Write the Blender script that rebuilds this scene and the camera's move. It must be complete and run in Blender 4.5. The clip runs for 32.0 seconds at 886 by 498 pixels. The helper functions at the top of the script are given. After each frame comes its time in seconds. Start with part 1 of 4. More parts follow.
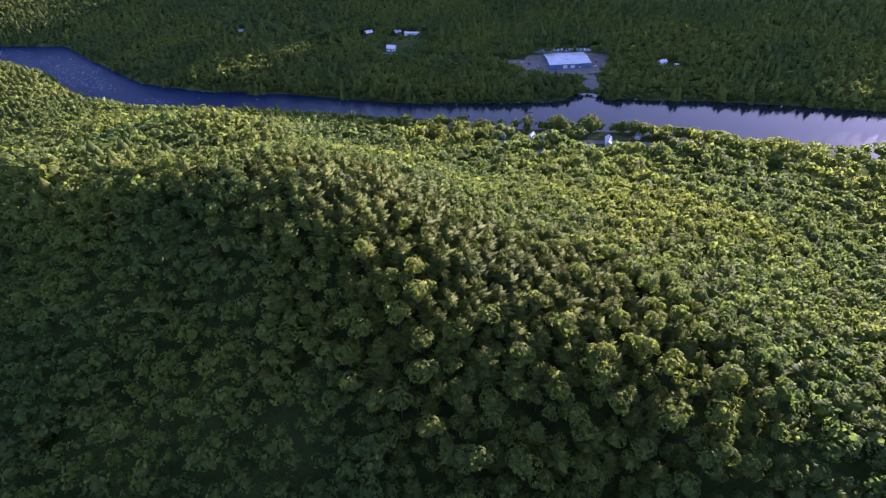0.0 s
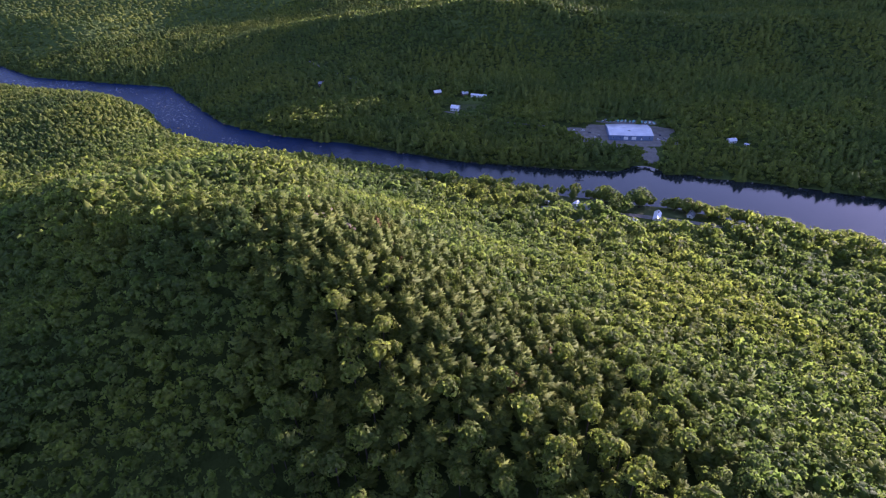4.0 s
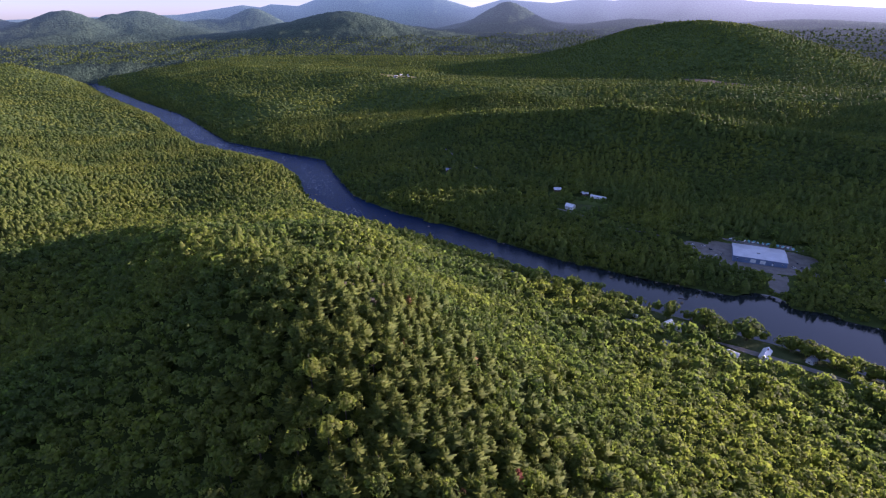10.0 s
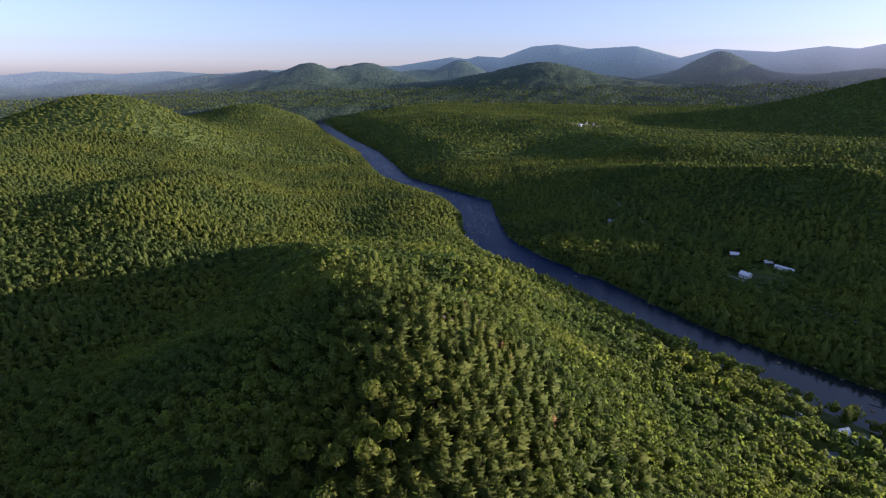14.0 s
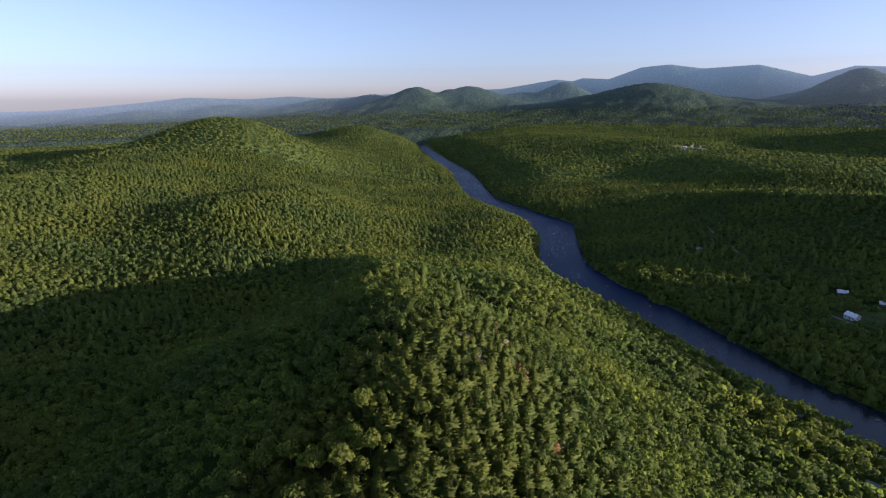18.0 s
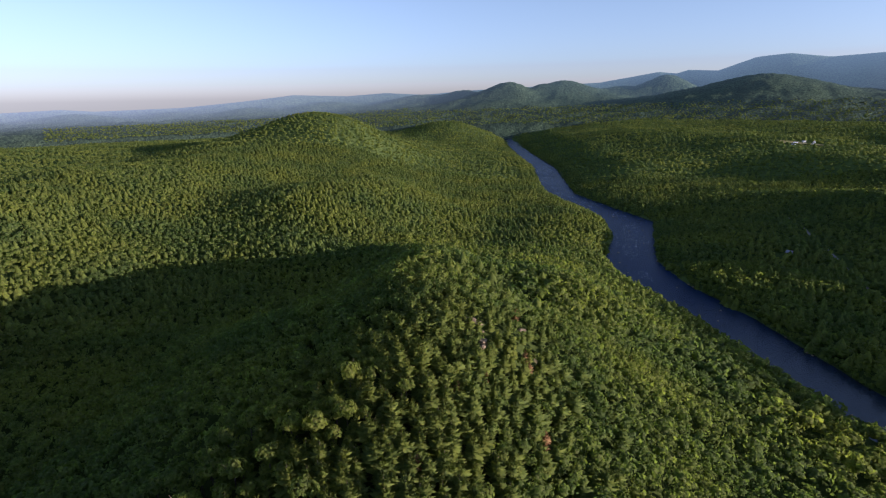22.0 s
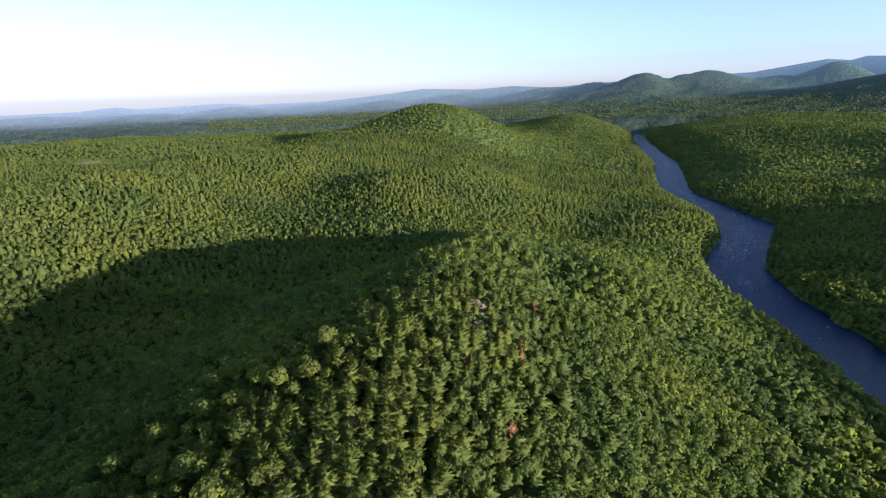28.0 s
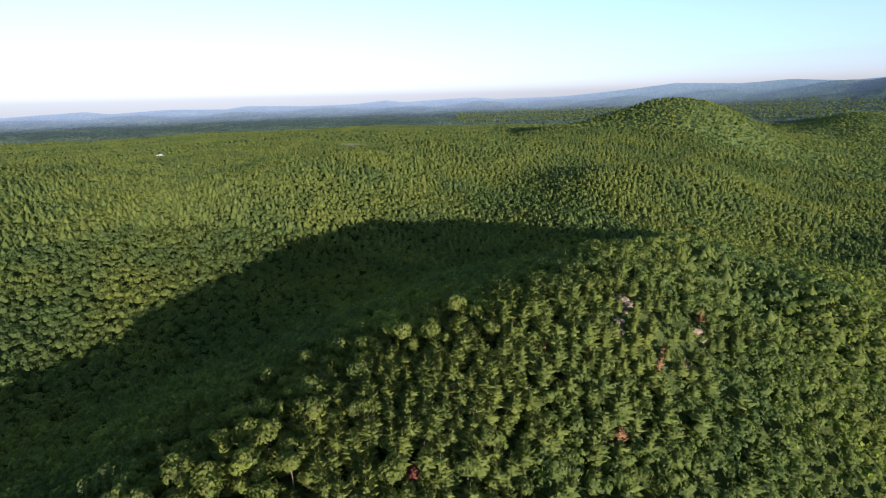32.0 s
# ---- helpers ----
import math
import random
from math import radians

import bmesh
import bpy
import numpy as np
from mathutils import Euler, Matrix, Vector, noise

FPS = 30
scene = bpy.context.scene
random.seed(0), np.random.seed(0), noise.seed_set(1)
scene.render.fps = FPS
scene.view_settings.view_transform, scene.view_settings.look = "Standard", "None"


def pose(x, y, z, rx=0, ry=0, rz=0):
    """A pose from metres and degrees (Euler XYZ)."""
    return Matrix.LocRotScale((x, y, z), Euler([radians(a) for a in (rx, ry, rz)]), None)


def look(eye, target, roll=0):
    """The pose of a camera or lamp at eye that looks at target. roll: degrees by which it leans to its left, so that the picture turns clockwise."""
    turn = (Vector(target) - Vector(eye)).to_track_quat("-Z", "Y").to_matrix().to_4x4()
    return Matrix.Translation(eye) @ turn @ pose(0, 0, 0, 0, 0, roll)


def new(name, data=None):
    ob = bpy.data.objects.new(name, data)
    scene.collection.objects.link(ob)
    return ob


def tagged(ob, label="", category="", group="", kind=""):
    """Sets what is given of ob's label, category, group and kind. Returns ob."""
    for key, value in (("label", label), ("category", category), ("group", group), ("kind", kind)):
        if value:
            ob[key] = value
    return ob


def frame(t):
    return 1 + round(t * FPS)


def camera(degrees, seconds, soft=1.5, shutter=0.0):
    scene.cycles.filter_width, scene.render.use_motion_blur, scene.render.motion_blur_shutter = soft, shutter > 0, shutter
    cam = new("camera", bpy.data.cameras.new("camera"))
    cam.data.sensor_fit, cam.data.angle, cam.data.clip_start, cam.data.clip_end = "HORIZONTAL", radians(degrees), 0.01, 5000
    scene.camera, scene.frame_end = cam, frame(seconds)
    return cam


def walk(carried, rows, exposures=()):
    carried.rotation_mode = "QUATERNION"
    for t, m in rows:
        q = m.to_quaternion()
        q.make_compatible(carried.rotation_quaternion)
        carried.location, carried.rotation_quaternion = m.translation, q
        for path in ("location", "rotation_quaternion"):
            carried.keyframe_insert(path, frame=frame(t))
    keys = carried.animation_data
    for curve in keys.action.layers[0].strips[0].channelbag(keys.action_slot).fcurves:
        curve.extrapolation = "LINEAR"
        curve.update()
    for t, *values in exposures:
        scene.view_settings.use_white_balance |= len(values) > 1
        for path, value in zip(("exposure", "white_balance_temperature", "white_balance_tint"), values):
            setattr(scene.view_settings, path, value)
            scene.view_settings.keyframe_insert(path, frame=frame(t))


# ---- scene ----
cam = camera(79.83, 32.0, 1.2)
PATH = [
    (0, 0.00, -0.00, 245.57, 50.935, 1.833, -0.061),
    (0.5, 4.54, 0.95, 245.11, 51.468, 1.726, 1.976),
    (1, 9.11, 1.94, 244.67, 51.953, 1.707, 2.774),
    (1.5, 13.69, 3.02, 244.25, 52.792, 1.634, 3.643),
    (2, 18.28, 4.21, 243.86, 53.724, 1.524, 5.220),
    (2.5, 22.85, 5.56, 243.50, 54.601, 1.430, 6.734),
    (3, 27.40, 7.06, 243.14, 55.481, 1.353, 7.679),
    (3.5, 31.93, 8.68, 242.79, 56.310, 1.295, 8.811),
    (5.5, 49.90, 15.56, 241.37, 60.018, 1.015, 13.098),
    (6, 54.39, 17.40, 240.97, 60.973, 0.931, 13.970),
    (6.5, 58.87, 19.35, 240.53, 61.864, 0.878, 14.803),
    (7, 63.32, 21.39, 240.08, 62.587, 0.800, 15.206),
    (7.5, 67.76, 23.47, 239.66, 63.326, 0.734, 16.695),
    (8, 72.20, 25.59, 239.25, 64.075, 0.589, 19.250),
    (8.5, 76.62, 27.75, 238.89, 64.882, 0.489, 20.710),
    (9, 81.04, 29.99, 238.58, 65.665, 0.347, 22.695),
    (9.5, 85.43, 32.29, 238.28, 66.350, 0.218, 25.233),
    (10, 89.76, 34.71, 237.97, 66.976, 0.009, 27.845),
    (10.5, 93.98, 37.25, 237.69, 67.624, -0.096, 30.212),
    (11, 98.10, 39.98, 237.42, 68.213, -0.232, 33.351),
    (11.5, 102.14, 42.92, 237.18, 68.842, -0.260, 35.684),
    (12, 106.08, 46.07, 236.96, 69.493, -0.214, 37.363),
    (12.5, 109.94, 49.46, 236.71, 70.047, -0.211, 40.698),
    (13, 113.71, 53.06, 236.40, 70.523, -0.179, 44.412),
    (13.5, 117.40, 56.83, 236.04, 71.121, -0.168, 46.529),
    (14, 121.01, 60.74, 235.62, 71.732, -0.094, 48.227),
    (14.5, 124.51, 64.75, 235.18, 72.320, -0.044, 50.452),
    (15, 127.91, 68.85, 234.76, 72.930, 0.025, 52.161),
    (15.5, 131.12, 72.99, 234.35, 73.536, 0.073, 54.152),
    (17.5, 143.13, 89.78, 232.65, 74.110, 0.435, 57.976),
    (18, 145.99, 94.10, 232.16, 74.076, 0.455, 59.399),
    (18.5, 148.71, 98.51, 231.55, 74.017, 0.503, 60.625),
    (19, 151.34, 103.00, 230.80, 74.003, 0.658, 61.809),
    (19.5, 153.86, 107.57, 229.95, 73.984, 0.744, 62.719),
    (20, 156.27, 112.23, 228.99, 73.935, 0.796, 63.602),
    (20.5, 158.59, 116.96, 227.96, 73.877, 0.851, 65.106),
    (21, 160.83, 121.74, 226.88, 73.897, 0.943, 66.838),
    (21.5, 162.97, 126.53, 225.84, 73.866, 0.996, 68.035),
    (22, 164.96, 131.34, 224.86, 73.833, 1.054, 69.523),
    (22.5, 166.79, 136.19, 223.93, 73.797, 1.096, 71.229),
    (23, 168.49, 141.07, 223.07, 73.762, 1.093, 72.866),
    (23.5, 170.04, 145.99, 222.22, 73.746, 1.131, 74.316),
    (24, 171.47, 150.94, 221.40, 73.712, 1.208, 75.325),
    (24.5, 172.81, 155.93, 220.56, 73.664, 1.339, 76.243),
    (25, 174.05, 160.93, 219.72, 73.624, 1.352, 77.182),
    (25.5, 175.18, 165.95, 218.91, 73.639, 1.368, 78.167),
    (27.5, 179.20, 186.15, 215.79, 73.567, 1.344, 81.657),
    (28, 180.02, 191.19, 214.97, 73.545, 1.440, 83.466),
    (28.5, 180.63, 196.23, 214.10, 73.547, 1.388, 85.470),
    (29, 180.99, 201.26, 213.17, 73.533, 1.402, 87.654),
    (29.5, 181.11, 206.25, 212.19, 73.549, 1.387, 90.275),
    (30, 180.97, 211.20, 211.17, 73.538, 1.396, 93.913),
    (30.5, 180.59, 216.14, 210.11, 73.532, 1.224, 99.065),
    (31, 180.05, 221.14, 209.01, 73.547, 1.049, 103.578),
    (31.5, 179.42, 226.20, 207.88, 73.598, 1.164, 106.801),
    (32, 178.74, 231.29, 206.75, 73.725, 1.376, 108.829),
]
EXPOSURES = [(0, 2.3, 5350, 61), (6, 2.05, 5400, 64), (9, 1.78, 5500, 61), (11, 1.7, 5600, 54), (13, 1.42, 5720, 46), (19, 1.2, 5760, 38), (23, 1.2, 5680, 35), (25.5, 1.53, 5560, 34), (28, 1.7, 5540, 32), (32, 1.6, 5540, 31)]
walk(cam, [(t, pose(x, y, z, rx, ry, rz)) for t, x, y, z, rx, ry, rz in PATH], EXPOSURES)

# ---- sky and sun ----
SUN_AZ, SUN_EL = 43.0, 8.8        # degrees from +y towards +x, and above the horizon
world = bpy.data.worlds.new("world")
scene.world = world
world.use_nodes = True
wn, wl = world.node_tree.nodes, world.node_tree.links
sky = wn.new("ShaderNodeTexSky")
sky.sky_type, sky.sun_disc = "NISHITA", False
sky.sun_elevation, sky.sun_rotation = radians(SUN_EL), radians(SUN_AZ)
sky.air_density, sky.dust_density, sky.ozone_density, sky.altitude = 1.0, 4.5, 2.4, 2400
soften = wn.new("ShaderNodeHueSaturation")
soften.inputs["Hue"].default_value, soften.inputs["Saturation"].default_value = 0.475, 0.74
wl.new(sky.outputs[0], soften.inputs["Color"])
wl.new(soften.outputs[0], wn["Background"].inputs[0])
wn["Background"].inputs[1].default_value = 0.089
sun = new("sun", bpy.data.lights.new("sun", "SUN"))
sun.data.energy, sun.data.angle, sun.data.color = 3.9, radians(0.6), (1.0, 0.86, 0.66)
az, el = radians(SUN_AZ), radians(SUN_EL)
SUN_DIR = Vector((math.sin(az) * math.cos(el), math.cos(az) * math.cos(el), math.sin(el)))
sun.matrix_world = look(SUN_DIR * 500, (0, 0, 0))


# ---- materials ----
def material(name):
    m = bpy.data.materials.new(name)
    m.use_nodes = True
    nt = m.node_tree
    return m, nt.nodes, nt.links, nt.nodes["Principled BSDF"]


def mapped(n, l, size):
    """Position in the world, in steps of size metres."""
    g = n.new("ShaderNodeNewGeometry")
    v = n.new("ShaderNodeVectorMath")
    v.operation = "SCALE"
    v.inputs["Scale"].default_value = 1.0 / size
    l.new(g.outputs["Position"], v.inputs[0])
    return v.outputs[0]


def ramp(n, l, value, stops):
    r = n.new("ShaderNodeValToRGB")
    e = r.color_ramp.elements
    while len(e) < len(stops):
        e.new(0.5)
    for one, (p, c) in zip(e, stops):
        one.position, one.color = p, (*c, 1)
    l.new(value, r.inputs[0])
    return r.outputs[0]


def mix(n, l, kind, fac, a, b):
    m = n.new("ShaderNodeMix")
    m.data_type, m.blend_type = "RGBA", kind
    if isinstance(fac, float):
        m.inputs[0].default_value = fac
    else:
        l.new(fac, m.inputs[0])
    for s, v in ((m.inputs[6], a), (m.inputs[7], b)):
        if isinstance(v, tuple):
            s.default_value = (*v, 1)
        else:
            l.new(v, s)
    return m.outputs[2]


def noise_tex(n, l, vec, scale=1.0, detail=3.0, rough=0.55):
    t = n.new("ShaderNodeTexNoise")
    t.inputs["Scale"].default_value, t.inputs["Detail"].default_value, t.inputs["Roughness"].default_value = scale, detail, rough
    l.new(vec, t.inputs["Vector"])
    return t.outputs[0]


def leaf_material(name, tones, stand, thin, rough, relief=0.0):
    """Foliage: one tone a tree, patches of one kind of tree, and lighter and darker leaves."""
    m, n, l, p = material(name)
    cell = n.new("ShaderNodeTexVoronoi")
    l.new(mapped(n, l, 6.5), cell.inputs["Vector"])
    split = n.new("ShaderNodeSeparateColor")
    l.new(cell.outputs["Color"], split.inputs[0])
    g = n.new("ShaderNodeNewGeometry")
    col = ramp(n, l, split.outputs[0], [(i / (len(tones) - 1), c) for i, c in enumerate(tones)])
    patch = ramp(n, l, noise_tex(n, l, mapped(n, l, 90.0)), [(0.38, stand[0]), (0.62, stand[1])])
    col = mix(n, l, "MULTIPLY", 1.0, col, patch)
    leaf = noise_tex(n, l, mapped(n, l, 1.7), 1.0, 4.0, 0.65)
    if relief:
        one = ramp(n, l, leaf, [(0.36, (0.80, 0.82, 0.80)), (0.64, (1.18, 1.16, 1.10))])
        k = n.new("ShaderNodeBump")
        k.inputs["Strength"].default_value, k.inputs["Distance"].default_value = relief, 1.5
        l.new(leaf, k.inputs["Height"])
        l.new(k.outputs[0], p.inputs["Normal"])
    else:
        one = ramp(n, l, g.outputs["Random Per Island"], [(0.0, (0.80, 0.82, 0.80)), (1.0, (1.20, 1.18, 1.10))])
    col = mix(n, l, "MULTIPLY", 1.0, col, one)
    l.new(col, p.inputs["Base Color"])
    p.inputs["Roughness"].default_value = rough
    p.inputs["Specular IOR Level"].default_value = 0.1
    t = n.new("ShaderNodeBsdfTranslucent")
    warm = mix(n, l, "MULTIPLY", 1.0, col, (1.2, 1.28, 0.7))
    l.new(warm, t.inputs[0])
    s = n.new("ShaderNodeMixShader")
    s.inputs[0].default_value = thin
    l.new(p.outputs[0], s.inputs[1])
    l.new(t.outputs[0], s.inputs[2])
    l.new(s.outputs[0], n["Material Output"].inputs[0])
    return m


HARD = leaf_material("broad_leaves", [(0.104, 0.146, 0.036), (0.142, 0.190, 0.043), (0.173, 0.206, 0.048), (0.120, 0.148, 0.051), (0.182, 0.228, 0.046), (0.175, 0.196, 0.069), (0.128, 0.174, 0.034)],
                     [(0.76, 0.90, 1.0), (1.24, 1.20, 0.98)], 0.60, 0.65, 0.8)
NEEDLE = leaf_material("needles", [(0.119, 0.158, 0.039), (0.155, 0.198, 0.043), (0.194, 0.225, 0.047), (0.132, 0.167, 0.051)],
                       [(0.82, 0.91, 0.98), (1.08, 1.06, 0.93)], 0.54, 0.7)
RUST = leaf_material("dead_needles", [(0.20, 0.11, 0.05), (0.24, 0.14, 0.06), (0.26, 0.17, 0.07)], [(0.9, 0.9, 0.9), (1.1, 1.1, 1.1)], 0.15, 0.8)
SCARLET = leaf_material("red_leaves", [(0.18, 0.060, 0.038), (0.21, 0.075, 0.045), (0.17, 0.066, 0.042)], [(0.9, 0.9, 0.9), (1.1, 1.1, 1.1)], 0.25, 0.7, 0.8)


def plain(name, a, b, size=2.0, rough=0.8, metal=0.0, bump=0.0, fine=0.25):
    """A surface that varies between two tones at two scales."""
    m, n, l, p = material(name)
    v = mapped(n, l, size)
    c = ramp(n, l, noise_tex(n, l, v, 1.0, 5.0), [(0.3, a), (0.7, b)])
    f = noise_tex(n, l, mapped(n, l, fine), 1.0, 4.0)
    c = mix(n, l, "MULTIPLY", 1.0, c, ramp(n, l, f, [(0.3, (0.85, 0.85, 0.85)), (0.7, (1.1, 1.1, 1.1))]))
    l.new(c, p.inputs["Base Color"])
    p.inputs["Roughness"].default_value, p.inputs["Metallic"].default_value = rough, metal
    if rough > 0.8:
        p.inputs["Specular IOR Level"].default_value = 0.1
    if bump:
        k = n.new("ShaderNodeBump")
        k.inputs["Strength"].default_value, k.inputs["Distance"].default_value = bump, size * 0.1
        l.new(f, k.inputs["Height"])
        l.new(k.outputs[0], p.inputs["Normal"])
    return m


BARK = plain("bark", (0.07, 0.055, 0.04), (0.14, 0.11, 0.085), 0.6, 0.9, bump=0.5)
ROCK = plain("granite", (0.17, 0.128, 0.078), (0.28, 0.225, 0.15), 1.6, 0.85, bump=0.6, fine=0.5)


def ground_material():
    m, n, l, p = material("forest_floor")
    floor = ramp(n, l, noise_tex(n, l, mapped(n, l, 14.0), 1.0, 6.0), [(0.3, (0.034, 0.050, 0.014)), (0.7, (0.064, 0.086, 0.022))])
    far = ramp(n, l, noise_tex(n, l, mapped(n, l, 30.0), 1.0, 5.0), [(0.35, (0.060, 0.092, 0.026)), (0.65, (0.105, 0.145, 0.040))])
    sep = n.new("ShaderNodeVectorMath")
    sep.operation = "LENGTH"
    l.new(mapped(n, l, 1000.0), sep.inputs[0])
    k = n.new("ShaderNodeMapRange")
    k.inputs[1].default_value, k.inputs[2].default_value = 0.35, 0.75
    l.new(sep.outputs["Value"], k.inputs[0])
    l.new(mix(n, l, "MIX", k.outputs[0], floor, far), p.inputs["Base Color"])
    p.inputs["Roughness"].default_value, p.inputs["Specular IOR Level"].default_value = 0.95, 0.0
    b = n.new("ShaderNodeBump")
    b.inputs["Strength"].default_value, b.inputs["Distance"].default_value = 1.0, 8.0
    l.new(noise_tex(n, l, mapped(n, l, 16.0), 1.0, 4.0), b.inputs["Height"])
    l.new(b.outputs[0], p.inputs["Normal"])
    return m


GROUND = ground_material()


def water_surface(m, n, l, p):
    """Riffled upstream, smooth below the bend."""
    p.inputs["IOR"].default_value = 1.33
    xyz = n.new("ShaderNodeSeparateXYZ")
    l.new(mapped(n, l, 1.0), xyz.inputs[0])
    for low, high, spot in ((0.26, 0.09, p.inputs["Roughness"]), (0.06, 0.5, p.inputs["Specular IOR Level"]), (1.0, 0.12, None)):
        k = n.new("ShaderNodeMapRange")
        for i, v in enumerate((-260.0, 60.0, low, high)):
            k.inputs[i + 1].default_value = v
        l.new(xyz.outputs[0], k.inputs[0])
        if spot:
            l.new(k.outputs[0], spot)
    b = n.new("ShaderNodeBump")
    b.inputs["Distance"].default_value = 0.6
    l.new(k.outputs[0], b.inputs["Strength"])
    l.new(noise_tex(n, l, mapped(n, l, 2.5), 1.0, 5.0, 0.6), b.inputs["Height"])
    l.new(b.outputs[0], p.inputs["Normal"])


def water_material():
    m, n, l, p = material("river_water")
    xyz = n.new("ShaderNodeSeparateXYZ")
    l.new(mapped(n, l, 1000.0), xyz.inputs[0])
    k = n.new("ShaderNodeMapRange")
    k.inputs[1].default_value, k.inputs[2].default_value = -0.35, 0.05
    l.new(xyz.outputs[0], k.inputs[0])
    # reflected sky put into the base colour: blue upstream, grey below the bend
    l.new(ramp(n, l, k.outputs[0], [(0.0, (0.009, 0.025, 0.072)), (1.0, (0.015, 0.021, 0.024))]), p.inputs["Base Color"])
    water_surface(m, n, l, p)
    return m


WATER = water_material()


# ---- mesh helpers ----
def mesh_from(name, verts, faces, mat, smooth=False, normals=None):
    """A mesh from arrays: verts (n, 3), faces (m, 3 or 4)."""
    verts, faces = np.asarray(verts, np.float32), np.asarray(faces, np.int32)
    me = bpy.data.meshes.new(name)
    m, k = faces.shape
    me.vertices.add(len(verts))
    me.vertices.foreach_set("co", verts.ravel())
    me.loops.add(m * k)
    me.loops.foreach_set("vertex_index", faces.ravel())
    me.polygons.add(m)
    me.polygons.foreach_set("loop_start", np.arange(0, m * k, k, dtype=np.int32))
    me.polygons.foreach_set("use_smooth", np.full(m, smooth))
    me.update(calc_edges=True)
    if normals is not None:
        me.normals_split_custom_set_from_vertices(normals)
    me.materials.append(mat)
    return me


def part(name, bm, mat, parent, label=""):
    me = bpy.data.meshes.new(name)
    bm.to_mesh(me)
    bm.free()
    me.materials.append(mat)
    ob = new(name, me)
    ob.parent = parent
    return tagged(ob, label)


# ---- the lie of the land ----
# the river: middle of the stream and half its width
RIVER = [(1100, 190, 45), (700, 368, 50), (430, 455, 54), (290, 490, 52), (235, 505, 46), (180, 516, 39), (120, 521, 37), (65, 524, 32), (-61, 534, 31),
         (-197, 565, 36), (-310, 578, 40), (-404, 618, 36), (-502, 703, 33), (-590, 765, 45), (-700, 784, 36), (-880, 810, 33),
         (-1030, 880, 37), (-1300, 1016, 36), (-1650, 1142, 34), (-2000, 1280, 32), (-2300, 1412, 33), (-2700, 1500, 35),
         (-3300, 1650, 30), (-5200, 2300, 30)]


# bays in the north bank
COVES = [(152, 559, 17), (196, 548, 12)]


def bank(x, y):
    """Metres from the nearest bank (negative in the stream), and on which side of the river: 1 north, -1 south."""
    best, side = np.full(np.shape(x), 1e9), np.zeros(np.shape(x))
    for (ax, ay, aw), (bx, by, bw) in zip(RIVER, RIVER[1:]):
        dx, dy = bx - ax, by - ay
        k = np.clip(((x - ax) * dx + (y - ay) * dy) / (dx * dx + dy * dy), 0, 1)
        d = np.hypot(x - ax - k * dx, y - ay - k * dy) - (aw + k * (bw - aw))
        s = -np.sign(dx * (y - ay) - dy * (x - ax))
        side = np.where(d < best, s, side)
        best = np.minimum(best, d)
    for cx, cy, r in COVES:
        d = np.hypot((x - cx) * 0.8, y - cy) - r
        side = np.where(d < best, 1, side)
        best = np.minimum(best, d)
    return best, side


def hill(x, y, cx, cy, rx, ry, turn, high):
    a = radians(turn)
    u, v = (x - cx) * math.cos(a) + (y - cy) * math.sin(a), (y - cy) * math.cos(a) - (x - cx) * math.sin(a)
    return high * np.exp(-(u / rx) ** 2 - (v / ry) ** 2)


def near_hill(x, y):
    """The wooded ridge under the camera: a long crest that falls to the river."""
    return (hill(x, y, -60, 190, 230, 150, -20, 33) + hill(x, y, -200, 130, 90, 70, 0, 23) + hill(x, y, -185, 375, 80, 60, 0, 35)
            + hill(x, y, -90, 100, 90, 70, 0, 15) + hill(x, y, -85, 320, 90, 60, 0, 22) + hill(x, y, 110, 260, 120, 80, 0, 12)
            + hill(x, y, -440, 180, 100, 80, 0, 12) + hill(x, y, -30, 40, 120, 60, 0, 7) + hill(x, y, -300, 400, 100, 70, 0, 19)
            + hill(x, y, 150, 85, 110, 80, 0, 20) + hill(x, y, 40, 140, 110, 70, 20, 27) + hill(x, y, -50, 205, 85, 65, -25, 35)
            + hill(x, y, -150, 228, 90, 70, -15, 39) + hill(x, y, -255, 275, 90, 70, -20, 34) + hill(x, y, -350, 300, 110, 80, 0, 27)
            + hill(x, y, -30, 280, 90, 60, 0, 11) + hill(x, y, 100, 30, 160, 80, 0, 5) + hill(x, y, 260, 60, 150, 120, 0, 17) + hill(x, y, -62, 248, 38, 32, 0, 9))


def west_hills(x, y):
    """The sunlit plateau beyond the shaded hollow, and the round hill at its end."""
    return (hill(x, y, -600, 30, 200, 150, 0, 6) + hill(x, y, -520, -200, 220, 170, 0, 59) + hill(x, y, -650, 200, 150, 120, 0, 49)
            + hill(x, y, -780, 350, 190, 110, -10, 49) + hill(x, y, -870, -100, 250, 180, 0, 66) + hill(x, y, -1060, 120, 250, 180, 0, 46)
            + hill(x, y, -1400, 0, 320, 230, 0, 36) + hill(x, y, -1690, 370, 400, 270, -10, 143) + hill(x, y, -1330, 400, 260, 150, -15, 34)
            + hill(x, y, -900, -480, 350, 250, 0, 52) + hill(x, y, -250, -250, 250, 150, 0, 32) + hill(x, y, -2100, -100, 600, 400, 0, 16)
            + hill(x, y, -1600, -900, 700, 500, 0, 45) + hill(x, y, -200, -700, 500, 300, 0, 90) + hill(x, y, -2500, 1150, 300, 200, 0, 72)
            + hill(x, y, -2800, 500, 500, 300, 0, 13))


